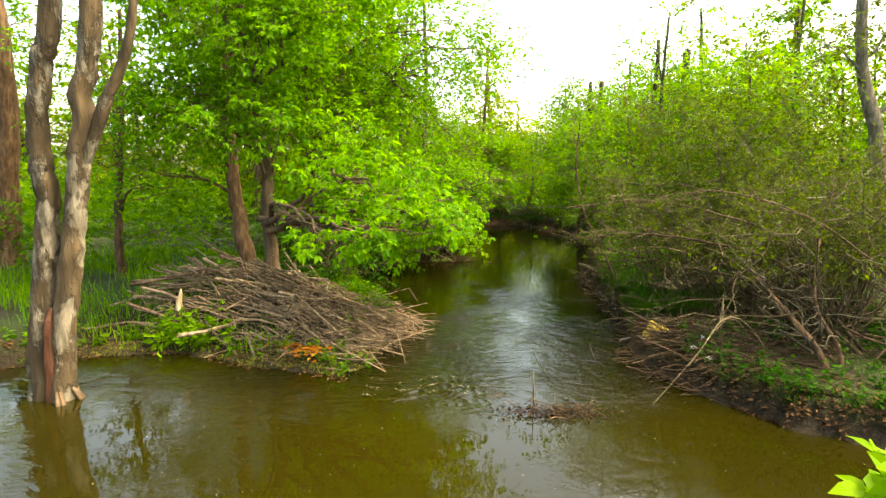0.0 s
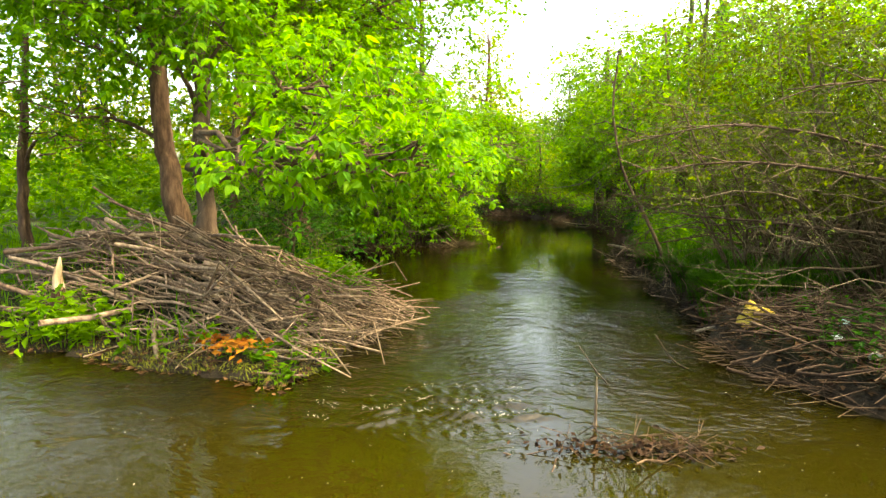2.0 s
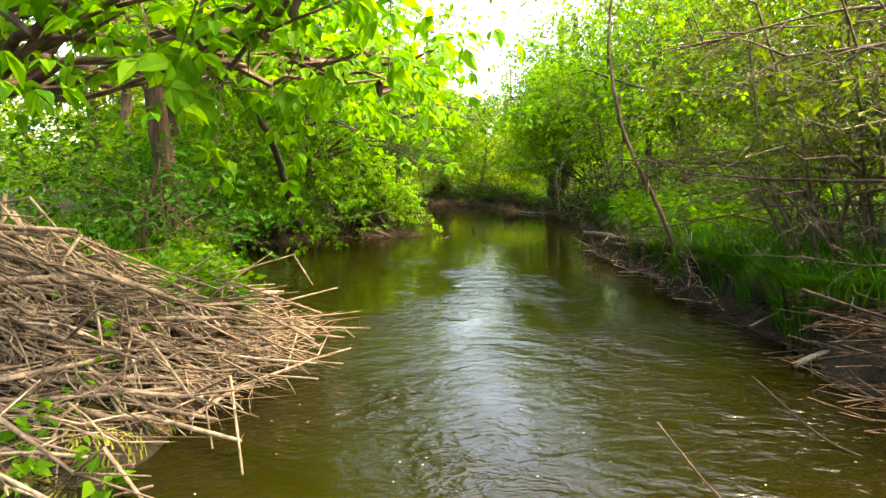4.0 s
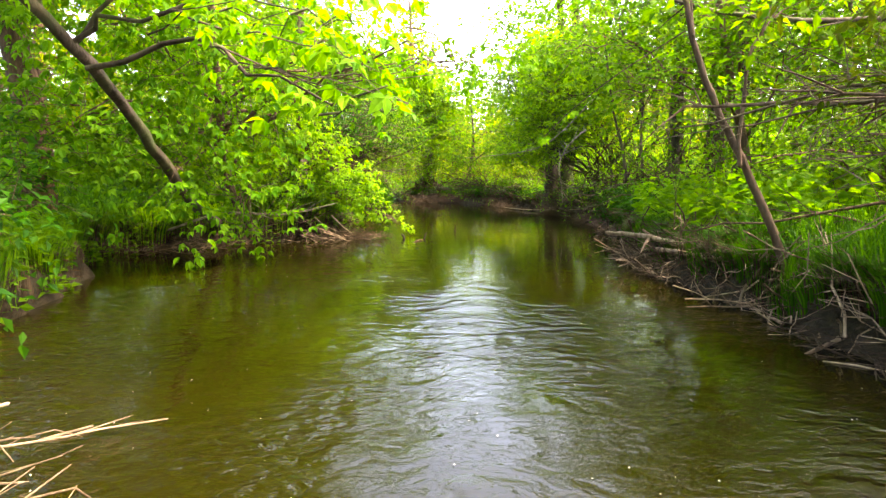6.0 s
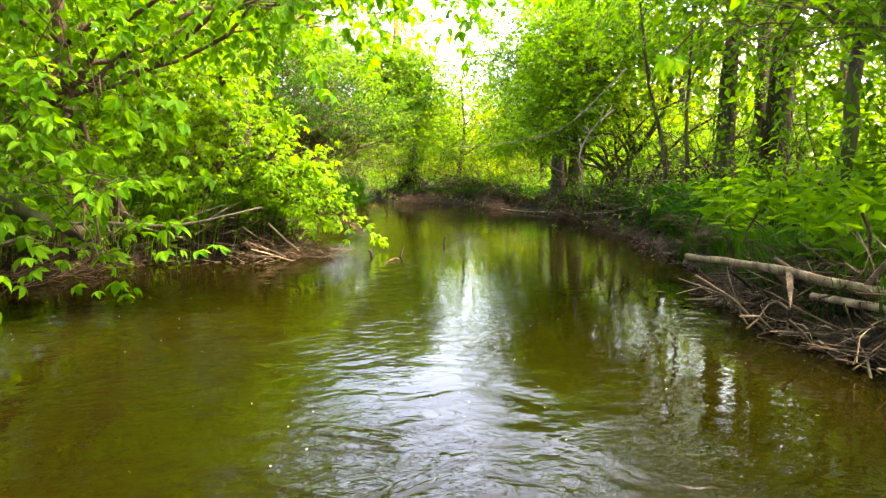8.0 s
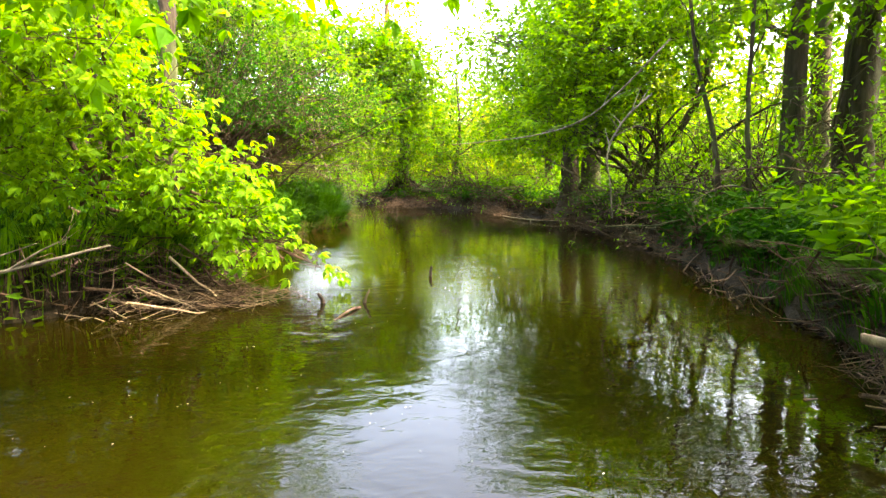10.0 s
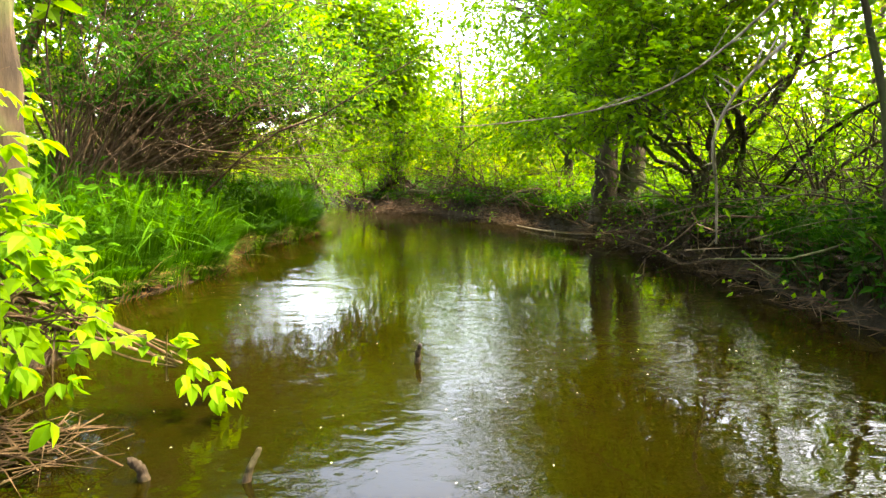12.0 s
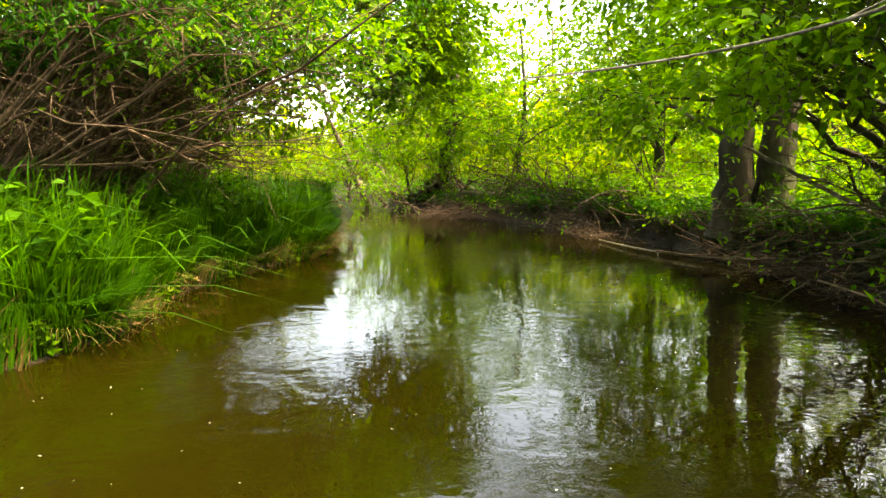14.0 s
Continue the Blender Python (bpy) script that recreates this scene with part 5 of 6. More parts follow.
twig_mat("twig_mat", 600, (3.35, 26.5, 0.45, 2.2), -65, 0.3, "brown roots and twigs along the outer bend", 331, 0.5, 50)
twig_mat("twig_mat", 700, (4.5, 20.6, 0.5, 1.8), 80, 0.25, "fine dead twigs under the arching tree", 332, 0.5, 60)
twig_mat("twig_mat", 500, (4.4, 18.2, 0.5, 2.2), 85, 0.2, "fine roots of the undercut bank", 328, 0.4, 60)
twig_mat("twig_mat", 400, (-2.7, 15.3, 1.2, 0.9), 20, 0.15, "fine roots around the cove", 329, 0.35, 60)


def branch(name, pts, r0, r1, bark, label, seed, twigs=0, category="branch"):
    r = np.random.default_rng(seed)
    g, tg = Geo(), Geo()
    n = 6 * len(pts)
    line = curve_through(pts, n)
    line[1:-1] += r.normal(size=(n - 2, 3)) * r0 * 0.12
    g.tube(line, np.linspace(r0, r1, n), 8, 0.25, r)
    for _ in range(twigs):
        i = r.integers(n // 4, n)
        d = unit(unit(line[min(i + 1, n - 1)] - line[max(i - 1, 0)]) + r.normal(size=3) * 0.7)
        ln = r.uniform(0.15, 0.45)
        tg.tube([line[i], line[i] + d * ln * 0.5, line[i] + d * ln + [0, 0, -0.05 * ln]], [min(r0, r1) * 0.8 + 0.002, min(r0, r1) * 0.6 + 0.001, 0.001], 4)
    ob = alone(name, g, bark, label, category, smooth=True)
    if tg.n:
        part("twig_mass", tg, bark, ob, kind="stuff")
    return ob


branch("log", [(2.88, 14.05, 0.27), (2.97, 13.3, 0.31), (3.08, 12.5, 0.30), (3.28, 11.9, 0.32), (3.8, 11.5, 0.33)], 0.022, 0.042, STICK, "long bleached log lying along the edge of the bank", 401, 10, "log")
branch("log", [(2.98, 12.9, 0.22), (3.06, 12.2, 0.25), (3.16, 11.6, 0.21), (3.3, 11.1, 0.2)], 0.018, 0.030, STICK, "shorter weathered log wedged under the long one", 425, 8, "log")
branch("fallen_branch", [(4.25, 19.2, 0.22), (4.42, 18.9, 0.25), (4.6, 18.57, 0.22), (4.84, 18.5, 0.2)], 0.006, 0.012, BARK_PALE, "pale dead branch lying on the undercut bank", 411, 6)
branch("fallen_branch", [(3.85, 17.32, -0.03), (4.1, 17.28, 0.03), (4.4, 17.24, 0.08)], 0.01, 0.02, BARK_GREY, "grey branch end dipping into the water", 412, 3)
branch("fallen_branch", [(2.62, 10.3, -0.02), (3.0, 10.4, 0.08), (3.5, 10.5, 0.2)], 0.008, 0.014, BARK, "brown stick slanting into the water", 402)
branch("fallen_branch", [(2.55, 8.15, 0.02), (2.75, 8.2, 0.08), (3.0, 8.1, 0.16)], 0.02, 0.014, BARK_GREY, "pale curved stick at the bank", 403, 2)
branch("fallen_branch", [(2.6, 8.75, 0.1), (2.95, 8.85, 0.22), (3.3, 8.9, 0.33)], 0.010, 0.014, BARK, "brown stick lying over the bank edge", 404, 2)
branch("dead_branch", [(1.73, 3.6, 0.9), (2.1, 3.9, 1.15), (2.5, 4.5, 1.25), (3.0, 5.3, 1.05), (3.6, 6.2, 0.6), (3.9, 6.6, 0.3)], 0.003, 0.007, TWIG_OLIVE, "bare grey branch reaching out of the thicket over the pool", 405, 16)
branch("pale_branch", [(1.75, 19.7, 1.32), (2.27, 19.52, 1.355), (2.75, 19.1, 1.4), (3.1, 18.55, 1.5), (3.4, 18.2, 1.75), (3.9, 18.0, 2.3)], 0.004, 0.011, BARK_GREY, "long pale dead branch arching over the stream", 406, 6)
branch("hanging_branch", [(3.47, 18.35, 0.42), (3.42, 18.3, 0.8), (3.38, 18.3, 1.15), (3.55, 18.3, 1.5), (3.9, 18.4, 1.8)], 0.008, 0.016, BARK_GREY, "pale broken branch hanging toward the water", 407, 8)
branch("fallen_branch", [(3.3, 24.4, 0.03), (3.57, 23.2, 0.04), (4.14, 22.46, 0.06), (4.55, 22.4, 0.10), (5.23, 22.0, 0.16)], 0.008, 0.014, BARK_PALE, "long pale branch lying at the water's edge", 408, 6)
branch("dead_branch", [(3.2, 21.5, 1.35), (3.9, 21.4, 0.95), (4.7, 21.2, 0.5), (5.3, 21.1, 0.25)], 0.012, 0.02, BARK_GREY, "slanting dead branch before the dark trunks", 409, 5)
for i, (p0, p1, r) in enumerate((((0.4, 30.6, 0.25), (2.0, 28.9, 0.45), 0.07), ((1.0, 29.4, 0.1), (2.6, 28.2, 0.3), 0.05), ((1.5, 29.2, 0.5), (3.3, 27.4, 0.3), 0.06), ((2.7, 27.5, 0.1), (3.65, 26.0, 0.25), 0.05))):
    branch("drift_log", [p0, tuple((a + b) / 2 + 0.06 for a, b in zip(p0, p1)), p1], r, r * 0.6, BARK_DARK, "dark drift log lodged on the outer bend", 430 + i, 5, "log")
branch("low_limb", [(5.6, 8.6, 0.5), (4.6, 9.4, 1.0), (3.7, 10.0, 1.25), (2.9, 10.6, 1.3), (2.4, 11.2, 1.35)], 0.035, 0.008, BARK, "long brown limb reaching low over the grassy bank", 412, 16)
for i, pts in enumerate(([(4.9, 6.4, 0.3), (4.3, 7.2, 0.95), (3.5, 8.2, 1.1), (2.8, 9.3, 1.15), (2.4, 10.2, 1.3)], [(5.0, 6.6, 0.3), (4.2, 7.0, 1.3), (3.2, 7.1, 1.6), (2.4, 7.1, 1.68), (1.75, 7.15, 1.62)],
                         [(5.2, 7.0, 0.3), (4.5, 7.5, 1.5), (3.6, 7.8, 1.9), (2.7, 8.0, 2.05), (2.0, 8.4, 1.95)], [(5.0, 8.0, 0.3), (4.4, 8.6, 1.2), (3.6, 9.6, 1.35), (2.9, 10.6, 1.42)],
                         [(5.4, 6.2, 0.3), (5.0, 6.3, 1.2), (4.2, 6.5, 1.9), (3.3, 6.6, 2.2), (2.5, 6.5, 2.15)], [(4.6, 7.4, 0.3), (4.1, 7.9, 0.8), (3.6, 8.6, 0.95), (3.1, 9.4, 0.92)])):
    branch("thicket_limb", pts, 0.024 - 0.002 * i, 0.005, TWIG_BROWN, "long brown limb sweeping out of the thicket", 450 + i, 34)
for i, pts in enumerate(([(5.3, 21.3, 0.2), (5.0, 20.6, 1.2), (4.5, 20.0, 1.55), (3.9, 19.5, 1.5)], [(5.4, 21.2, 0.2), (5.6, 20.2, 1.3), (5.7, 19.2, 1.7), (5.6, 18.4, 1.75)], [(5.6, 21.0, 0.2), (6.2, 20.3, 1.2), (6.9, 19.6, 1.6), (7.6, 19.0, 1.7)],
                         [(5.2, 21.5, 0.2), (4.7, 21.2, 1.0), (4.1, 21.0, 1.35), (3.5, 20.9, 1.35)], [(4.4, 20.6, 0.1), (4.6, 20.5, 1.0), (5.25, 20.5, 1.85), (5.9, 20.5, 2.2), (6.8, 20.3, 2.5)], [(4.9, 21.0, 0.2), (5.5, 20.6, 0.8), (6.3, 20.2, 1.0), (7.2, 19.9, 0.95)])):
    branch("arching_limb", pts, 0.036 - 0.003 * i, 0.007, BARK_DARK, "dark bare limb arching through the shaded bank trees", 460 + i, 30)
branch("overhead_limb", [(5.5, 12.2, 2.3), (4.3, 12.4, 2.2), (3.2, 12.5, 2.3), (2.4, 12.7, 2.6)], 0.03, 0.01, BARK_DARK, "dark limb crossing above the bank", 413, 10)
branch("submerged_stick", [(1.15, 5.85, 0.0), (1.14, 5.8, 0.18), (1.13, 5.75, 0.36)], 0.012, 0.004, STICK, "thin brown reed stalk standing in the riffle", 414)
branch("submerged_stick", [(1.42, 6.6, -0.02), (1.33, 6.75, 0.05), (1.22, 6.97, 0.2)], 0.005, 0.004, DRIFT_SHADED, "thin stem slanting out of the current", 415)
branch("submerged_stick", [(2.2, 7.0, -0.02), (2.05, 7.2, 0.02), (2.05, 7.75, 0.1)], 0.005, 0.004, DRIFT_SHADED, "bent twig caught in the shallow water", 416)
branch("water_stub", [(1.34, 17.18, -0.1), (1.34, 17.18, 0.02), (1.35, 17.17, 0.09)], 0.018, 0.012, BARK_DARK, "dark stub sticking out of the water", 417)
branch("water_stub", [(0.5, 16.17, -0.1), (0.5, 16.16, 0.02), (0.47, 16.15, 0.07)], 0.02, 0.012, BARK_DARK, "small dark stub breaking the surface", 418)
branch("water_stub", [(0.80, 16.13, -0.05), (0.81, 16.13, 0.03), (0.84, 16.15, 0.09)], 0.014, 0.008, BARK_DARK, "forked dark twig end above the water", 419)
branch("submerged_stick", [(0.78, 15.98, 0.0), (0.72, 15.85, 0.012), (0.62, 15.6, -0.01)], 0.010, 0.007, BARK_RED, "reddish stick floating at the surface", 420)
branch("dead_branch", [(-1.2, 16.5, 0.45), (-0.75, 16.45, 0.32), (-0.45, 16.5, 0.16), (-0.27, 16.62, 0.02)], 0.012, 0.007, BARK, "grey branch sagging into the water below the bush", 421, 14)
branch("dead_branch", [(-0.9, 16.6, 0.62), (-0.3, 16.5, 0.50), (0.1, 16.5, 0.38), (0.42, 16.7, 0.18)], 0.010, 0.004, BARK, "thin leafy bough reaching down to the water", 424, 6)
branch("dead_branch", [(-2.3, 14.6, 0.3), (-1.6, 14.5, 0.5), (-0.9, 14.6, 0.48), (-0.3, 14.8, 0.6)], 0.016, 0.006, BARK_GREY, "thin bare branch along the cove", 422, 8)

leaning_shrub = thing("leaning_shrub", (4.33, 6.05, 0.1), "bare shrub with two leaning red-brown trunks on the bank", "shrub")
rng = np.random.default_rng(410)
for pts, r0, r1 in (([(4.3, 6.05, 0.05), (4.2, 6.2, 0.5), (3.95, 6.5, 0.9), (3.8, 6.7, 1.15), (3.7, 6.85, 1.35)], 0.042, 0.008), ([(4.36, 6.05, 0.05), (4.42, 6.2, 0.5), (4.3, 6.5, 0.95), (4.5, 6.9, 1.6), (4.8, 7.2, 2.3)], 0.035, 0.008)):
    g, tg = Geo(), Geo()
    line = curve_through(pts, 24)
    g.tube(line, np.linspace(r0, r1, 24), 9, 0.25, rng)
    part("stem", g, BARK_RED, leaning_shrub, smooth=True)
    for _ in range(26):
        i = rng.integers(6, 24)
        e = line[i] + unit(rng.normal(size=3) * [0.7, 0.7, 0.4] + [-0.3, 0, 0.5]) * rng.uniform(0.4, 1.1)
        tg.tube(wander(rng, line[i], e, 6, 0.1), np.linspace(0.012, 0.003, 6), 4)
    part("twig_mass", tg, TWIG_GREY, leaning_shrub, kind="stuff")

branch("loose_stick", [(-1.3, 6.5, 0.08), (-1.1, 6.55, 0.05), (-0.95, 6.6, 0.03)], 0.010, 0.008, STICK, "thick pale stick lying at the waterline", 423)
# a low twig with a few leaves hanging over the stream
sprig = thing("drooping_twig", (2.3, 11.7, 1.75), "thin drooping twig with a few bright leaves", "branch")
rng = np.random.default_rng(426)
g = Geo()
g.tube(curve_through([(2.45, 11.35, 1.85), (2.1, 11.6, 1.62), (1.8, 11.7, 1.38), (1.62, 11.75, 1.2)], 14), np.linspace(0.005, 0.002, 14), 5)
part("stem", g, TWIG_BROWN, sprig)
g = Geo()
p = np.array([(1.62, 11.75, 1.2), (1.63, 11.74, 1.2), (1.62, 11.76, 1.21), (1.82, 11.7, 1.38), (1.84, 11.7, 1.39), (2.05, 11.62, 1.56)])
g.compound(p, np.array([(-0.3, 0.1, -1), (-0.9, 0.2, -0.6), (0.5, -0.3, -0.8), (-0.6, 0.5, -0.7), (-0.5, -0.6, -0.7), (-0.4, -0.5, -0.8)]), np.array([(-0.5, -1, 0.3)] * 6), 0.075, 0.05)
part("foliage", g, LEAF_BRIGHT, sprig)

# beaver-cut stump
stump = thing("stump", (-3.66, 7.5, 0.2), "gnawed stump with pale bare wood at its top", "stump")
rng = np.random.default_rng(9)
g = Geo()
g.tube([(-3.68, 7.5, 0.0), (-3.67, 7.5, 0.35), (-3.65, 7.5, 0.52)], [0.09, 0.065, 0.055], 12, 0.25, rng)
part("bark", g, BARK_RED, stump, smooth=True)
g = Geo()
g.tube([(-3.65, 7.5, 0.52), (-3.65, 7.5, 0.64), (-3.63, 7.5, 0.74), (-3.62, 7.5, 0.83)], [0.053, 0.042, 0.03, 0.01], 12, 0.3, rng)
part("gnawed_top", g, WOUND, stump, "pale chewed wood")

# the little dam: a wet clump of twigs and leaves
q = np.random.default_rng(10)
dam = stick_pile("debris_dam", 36, (1.3, 5.52, 0.62, 0.14), 5, 0.10, "wet dark clump of twigs and dead leaves damming the flow", 311, 40, 12, 0.42, dry=SHADED_DRIFT_STICKS)


# crumpled yellow plastic container caught in the sticks
bm = bmesh.new()
bmesh.ops.create_cube(bm, size=1.0)
bmesh.ops.subdivide_edges(bm, edges=bm.edges[:], cuts=5, use_grid_fill=True)
for v in bm.verts:
    c = v.co.copy()
    c = Vector((c.x * 0.27, c.y * 0.16, c.z * 0.24))
    k = noise.noise(v.co * 2.6) * 0.05 + abs(noise.noise(v.co * 6.0)) * 0.02
    v.co = c * (1 - 0.15 * abs(v.co.z)) + v.co.normalized() * k
me = bpy.data.meshes.new("yellow_container")
bm.to_mesh(me)
bm.free()
me.materials.append(YELLOW)
ob = new("yellow_container", me)
ob.matrix_world = pose(2.92, 7.65, 0.285, 18, 24, 20)
tagged(ob, "crumpled yellow plastic container lying among drift sticks", "litter")
for i, (x, y, z, mat, label) in enumerate(((3.05, 6.75, 0.33, PALE, "scrap of pale plastic in the drift"), (3.25, 7.0, 0.36, TEAL, "scrap of teal plastic in the drift"), (3.1, 6.4, 0.3, PALE, "small white bottle cap on the bank"))):
    g = Geo()
    q = np.random.default_rng(500 + i)
    g.tube(np.array([(0, 0, 0), (0.04, 0.01, 0.015), (0.08, 0.0, 0.0)]) + [x, y, land(x, y) + 0.05], [0.02, 0.028, 0.012], 8, 0.5, q)
    alone("plastic_scrap", g, mat, label, "litter")


roots = thing("root_mass", (1.15, 31.0, 0.1), "dark exposed root mass at the foot of the far tree", "roots")
rng = np.random.default_rng(440)
for _ in range(18):
    a = rng.uniform(3.3, 6.1)
    p0 = np.array([1.15 + 0.15 * math.cos(a), 31.0 + 0.15 * math.sin(a), rng.uniform(0.4, 0.9)])
    e = np.array([1.15 + rng.uniform(0.5, 1.3) * math.cos(a), 31.0 + rng.uniform(0.5, 1.1) * math.sin(a), rng.uniform(-0.1, 0.15)])
    g = Geo()
    g.tube(wander(rng, p0, e, 9, 0.2, 0.12), np.linspace(rng.uniform(0.05, 0.11), 0.025, 9), 7, 0.3, rng)
    part("root", g, BARK_DARK, roots, smooth=True)


# ---- grass, herbs, litter, foam ----
def inside_land(x, y, low=0.05):
    return shore_distance(x, y) > low


def blades(name, x, y, height, width, mat, label, seed, lean=(0, 0), flop=0.5, coarse=False):
    r = np.random.default_rng(seed)
    n = len(x)
    h = height * r.uniform(0.5, 1.2, n)[:, None]
    base = np.stack([x, y, ground_height(x, y) - 0.02], -1)
    a = r.uniform(0, 6.28, n)
    d = np.stack([np.cos(a), np.sin(a), np.zeros(n)], -1) * r.uniform(0.1, 1, (n, 1)) * flop + np.array([*lean, 0])
    s = unit(np.stack([-np.sin(a), np.cos(a), 0 * a], -1)) * width * r.uniform(0.6, 1.3, (n, 1))
    bend = np.linalg.norm(d, axis=1, keepdims=True)
    rows = []
    for f, w in ((0.0, 0.5), (0.45, 0.5), (0.78, 0.33)) if coarse else ((0.0, 0.5), (0.35, 0.5), (0.62, 0.42), (0.84, 0.27)):
        p = base + np.array([0, 0, 1.0]) * h * (f - 0.36 * bend * f**2.2) + d * h * 0.95 * f**1.9
        rows += [p - s * w, p + s * w]
    rows.append(base + np.array([0, 0, 1.0]) * h * (1 - 0.42 * bend) + d * h)
    g = Geo()
    k = len(rows)
    faces = [t for i in range(0, k - 3, 2) for t in ((i, i + 1, i + 3), (i, i + 3, i + 2))] + [(k - 3, k - 2, k - 1)]
    g.add(np.stack(rows, 1), np.arange(n)[:, None, None] * k + np.array(faces)[None])
    return alone(name, g, mat, label, "grass", "stuff")


def scatter(seed, n, x0, x1, y0, y1, low=0.05, high=1e9):
    r = np.random.default_rng(seed)
    x, y = r.uniform(x0, x1, n), r.uniform(y0, y1, n)
    d = shore_distance(x, y)
    keep = (d > low) & (d < high) & (r.random(n) < 0.5 + 0.5 * wobble(x, y, 2.3, 4))
    return x[keep], y[keep]


def edge(seed, n, line, y0, y1, d0, d1):
    """Places along a stretch of shore, d0 to d1 metres inland."""
    r = np.random.default_rng(seed)
    p = np.array(line, float)
    mid = (p[1:, 1] + p[:-1, 1]) / 2
    seg = np.where((mid > y0) & (mid < y1))[0]
    ln = np.linalg.norm(p[seg + 1] - p[seg], axis=1)
    i = r.choice(seg, n, p=ln / ln.sum())
    s = r.random((n, 1))
    q = p[i] + (p[i + 1] - p[i]) * s
    t = unit(p[i + 1] - p[i])
    nrm = np.stack([-t[:, 1], t[:, 0]], -1)
    q = q + nrm * (d0 + (d1 - d0) * r.random((n, 1)))
    return q[:, 0], q[:, 1]


def herbs(name, x, y, height, leaf, label, seed, size=0.07, k=9, droop=0.2):
    """Leafy upright herbs."""
    r = np.random.default_rng(seed)
    n = len(x)
    base = np.stack([x, y, ground_height(x, y) - 0.02], -1)
    h = height * r.uniform(0.5, 1.25, (n, 1))
    top = base + np.array([0, 0, 1.0]) * h + r.normal(size=(n, 3)) * [0.12, 0.12, 0] * h
    g, s = Geo(), Geo()
    g.twigs(base, (base + top) / 2 + r.normal(size=(n, 3)) * 0.02, top, 0.004)
    t = np.linspace(0.25, 1.0, k)[None, :, None]
    p = base[:, None] + (top - base)[:, None] * t
    a = r.uniform(0, 6.28, (n, k, 1)) + np.arange(k)[None, :, None] * 2.4
    d = np.concatenate([np.cos(a), np.sin(a), 0.2 - droop + 0.4 * r.normal(size=a.shape)], -1)
    nr = np.array([0, 0, 1.0]) + r.normal(size=(n, k, 3)) * 0.6
    L = (size * (1.2 - 0.4 * t) * r.uniform(0.7, 1.3, (n, k, 1)))[..., 0].ravel()
    g.leaves(p.reshape(-1, 3), d.reshape(-1, 3), nr.reshape(-1, 3), L * 1.5, L * 0.8)
    return alone(name, g, leaf, label, "undergrowth", "stuff")


blades("tall_grass", *scatter(601, 26000, -4.2, 0.3, 17.8, 25.5, 0.1), 0.82, 0.010, GRASS, "tall lush green grass covering the low bank", 601, (0.15, -0.1), 0.9)
blades("tall_grass", *scatter(602, 12000, -4.0, 0.1, 17.9, 25.2, 0.02, 0.8), 0.40, 0.010, GRASS, "green grass hanging over the bank edge", 602, (0.4, -0.2), 1.0)
blades("dry_grass", *scatter(603, 1200, -3.5, 0.2, 17.9, 25, -0.04, 0.5), 0.34, 0.007, STRAW, "pale dry grass stems lying at the water's edge", 603, (0.7, -0.25), 1.1)
blades("grass", *scatter(604, 16000, 2.9, 6.2, 8.2, 12.2, 0.12), 0.42, 0.010, GRASS, "fresh green grass behind the bank", 604, (-0.1, 0), 0.9, coarse=True)
blades("grass", *scatter(605, 17000, -9.5, -2.2, 7.0, 14.5, 0.25), 0.30, 0.011, LEAF_SPRING, "green grass under the trees", 605, (0, 0), 0.8, coarse=True)
blades("grass", *scatter(606, 14000, -5.0, -0.6, 14.5, 18.5, 0.2), 0.5, 0.011, GRASS, "rank green grass behind the cove", 606, (0, 0), 0.9, coarse=True)
blades("grass", *scatter(607, 16000, 2.6, 8.5, 17, 31, 0.2), 0.34, 0.013, GRASS, "thin grass on the wood floor", 607, (0, 0), 0.9, coarse=True)
blades("grass", *scatter(608, 9000, -3.5, 5.5, 27, 40, 0.3), 0.45, 0.016, GRASS, "grass beyond the bend", 608, (0, 0), 0.9, coarse=True)
blades("grass", *scatter(609, 16000, -4.9, -0.8, 6.2, 7.5, 0.03, 0.8), 0.06, 0.006, TURF, "short yellow-green turf on the muddy shelf", 609, (0, 0), 1.9, coarse=True)
blades("grass", *scatter(610, 9000, 2.6, 6.0, 4.3, 8.0, 0.1, 1.6), 0.14, 0.007, GRASS, "short turf along the shelving bank", 610, (0, 0), 1.2, coarse=True)
blades("grass", *edge(655, 4000, LEFT, 6.2, 8.2, -0.02, 0.55), 0.05, 0.007, TURF, "short turf creeping down to the muddy waterline", 655, (0.1, -0.2), 1.9, coarse=True)
herbs("bank_herbs", *edge(656, 70, LEFT, 6.2, 8.2, 0.05, 0.6), 0.12, LEAF_MID, "bright low herbs at the muddy waterline", 656, 0.035, 7)
blades("tall_grass", *scatter(638, 5200, -4.2, 0.3, 17.9, 25.5, 0.08), 0.92, 0.024, GRASS, "broad grass blades standing among the finer grass", 638, (0.2, -0.2), 1.7)
blades("dry_grass", *scatter(639, 1200, -3.5, 0.3, 17.9, 25.5, 0.0, 0.9), 0.4, 0.007, STRAW, "bleached stems tangled in the bank grass", 639, (0.5, -0.3), 1.3)
blades("tall_grass", *edge(631, 7000, LEFT, 17.6, 25.5, 0.0, 0.4), 0.46, 0.009, GRASS, "long green grass bending over the water's edge", 631, (0.35, -0.15), 1.1)
blades("dry_grass", *edge(632, 900, LEFT, 17.8, 25, -0.05, 0.3), 0.32, 0.006, STRAW, "pale dry stems trailing into the water", 632, (0.6, -0.25), 1.2)
blades("grass", *edge(633, 6000, RIGHT, 8.2, 17.5, 0.0, 0.5), 0.30, 0.009, GRASS, "grass fringe along the bank edge", 633, (-0.35, -0.1), 1.1, coarse=True)
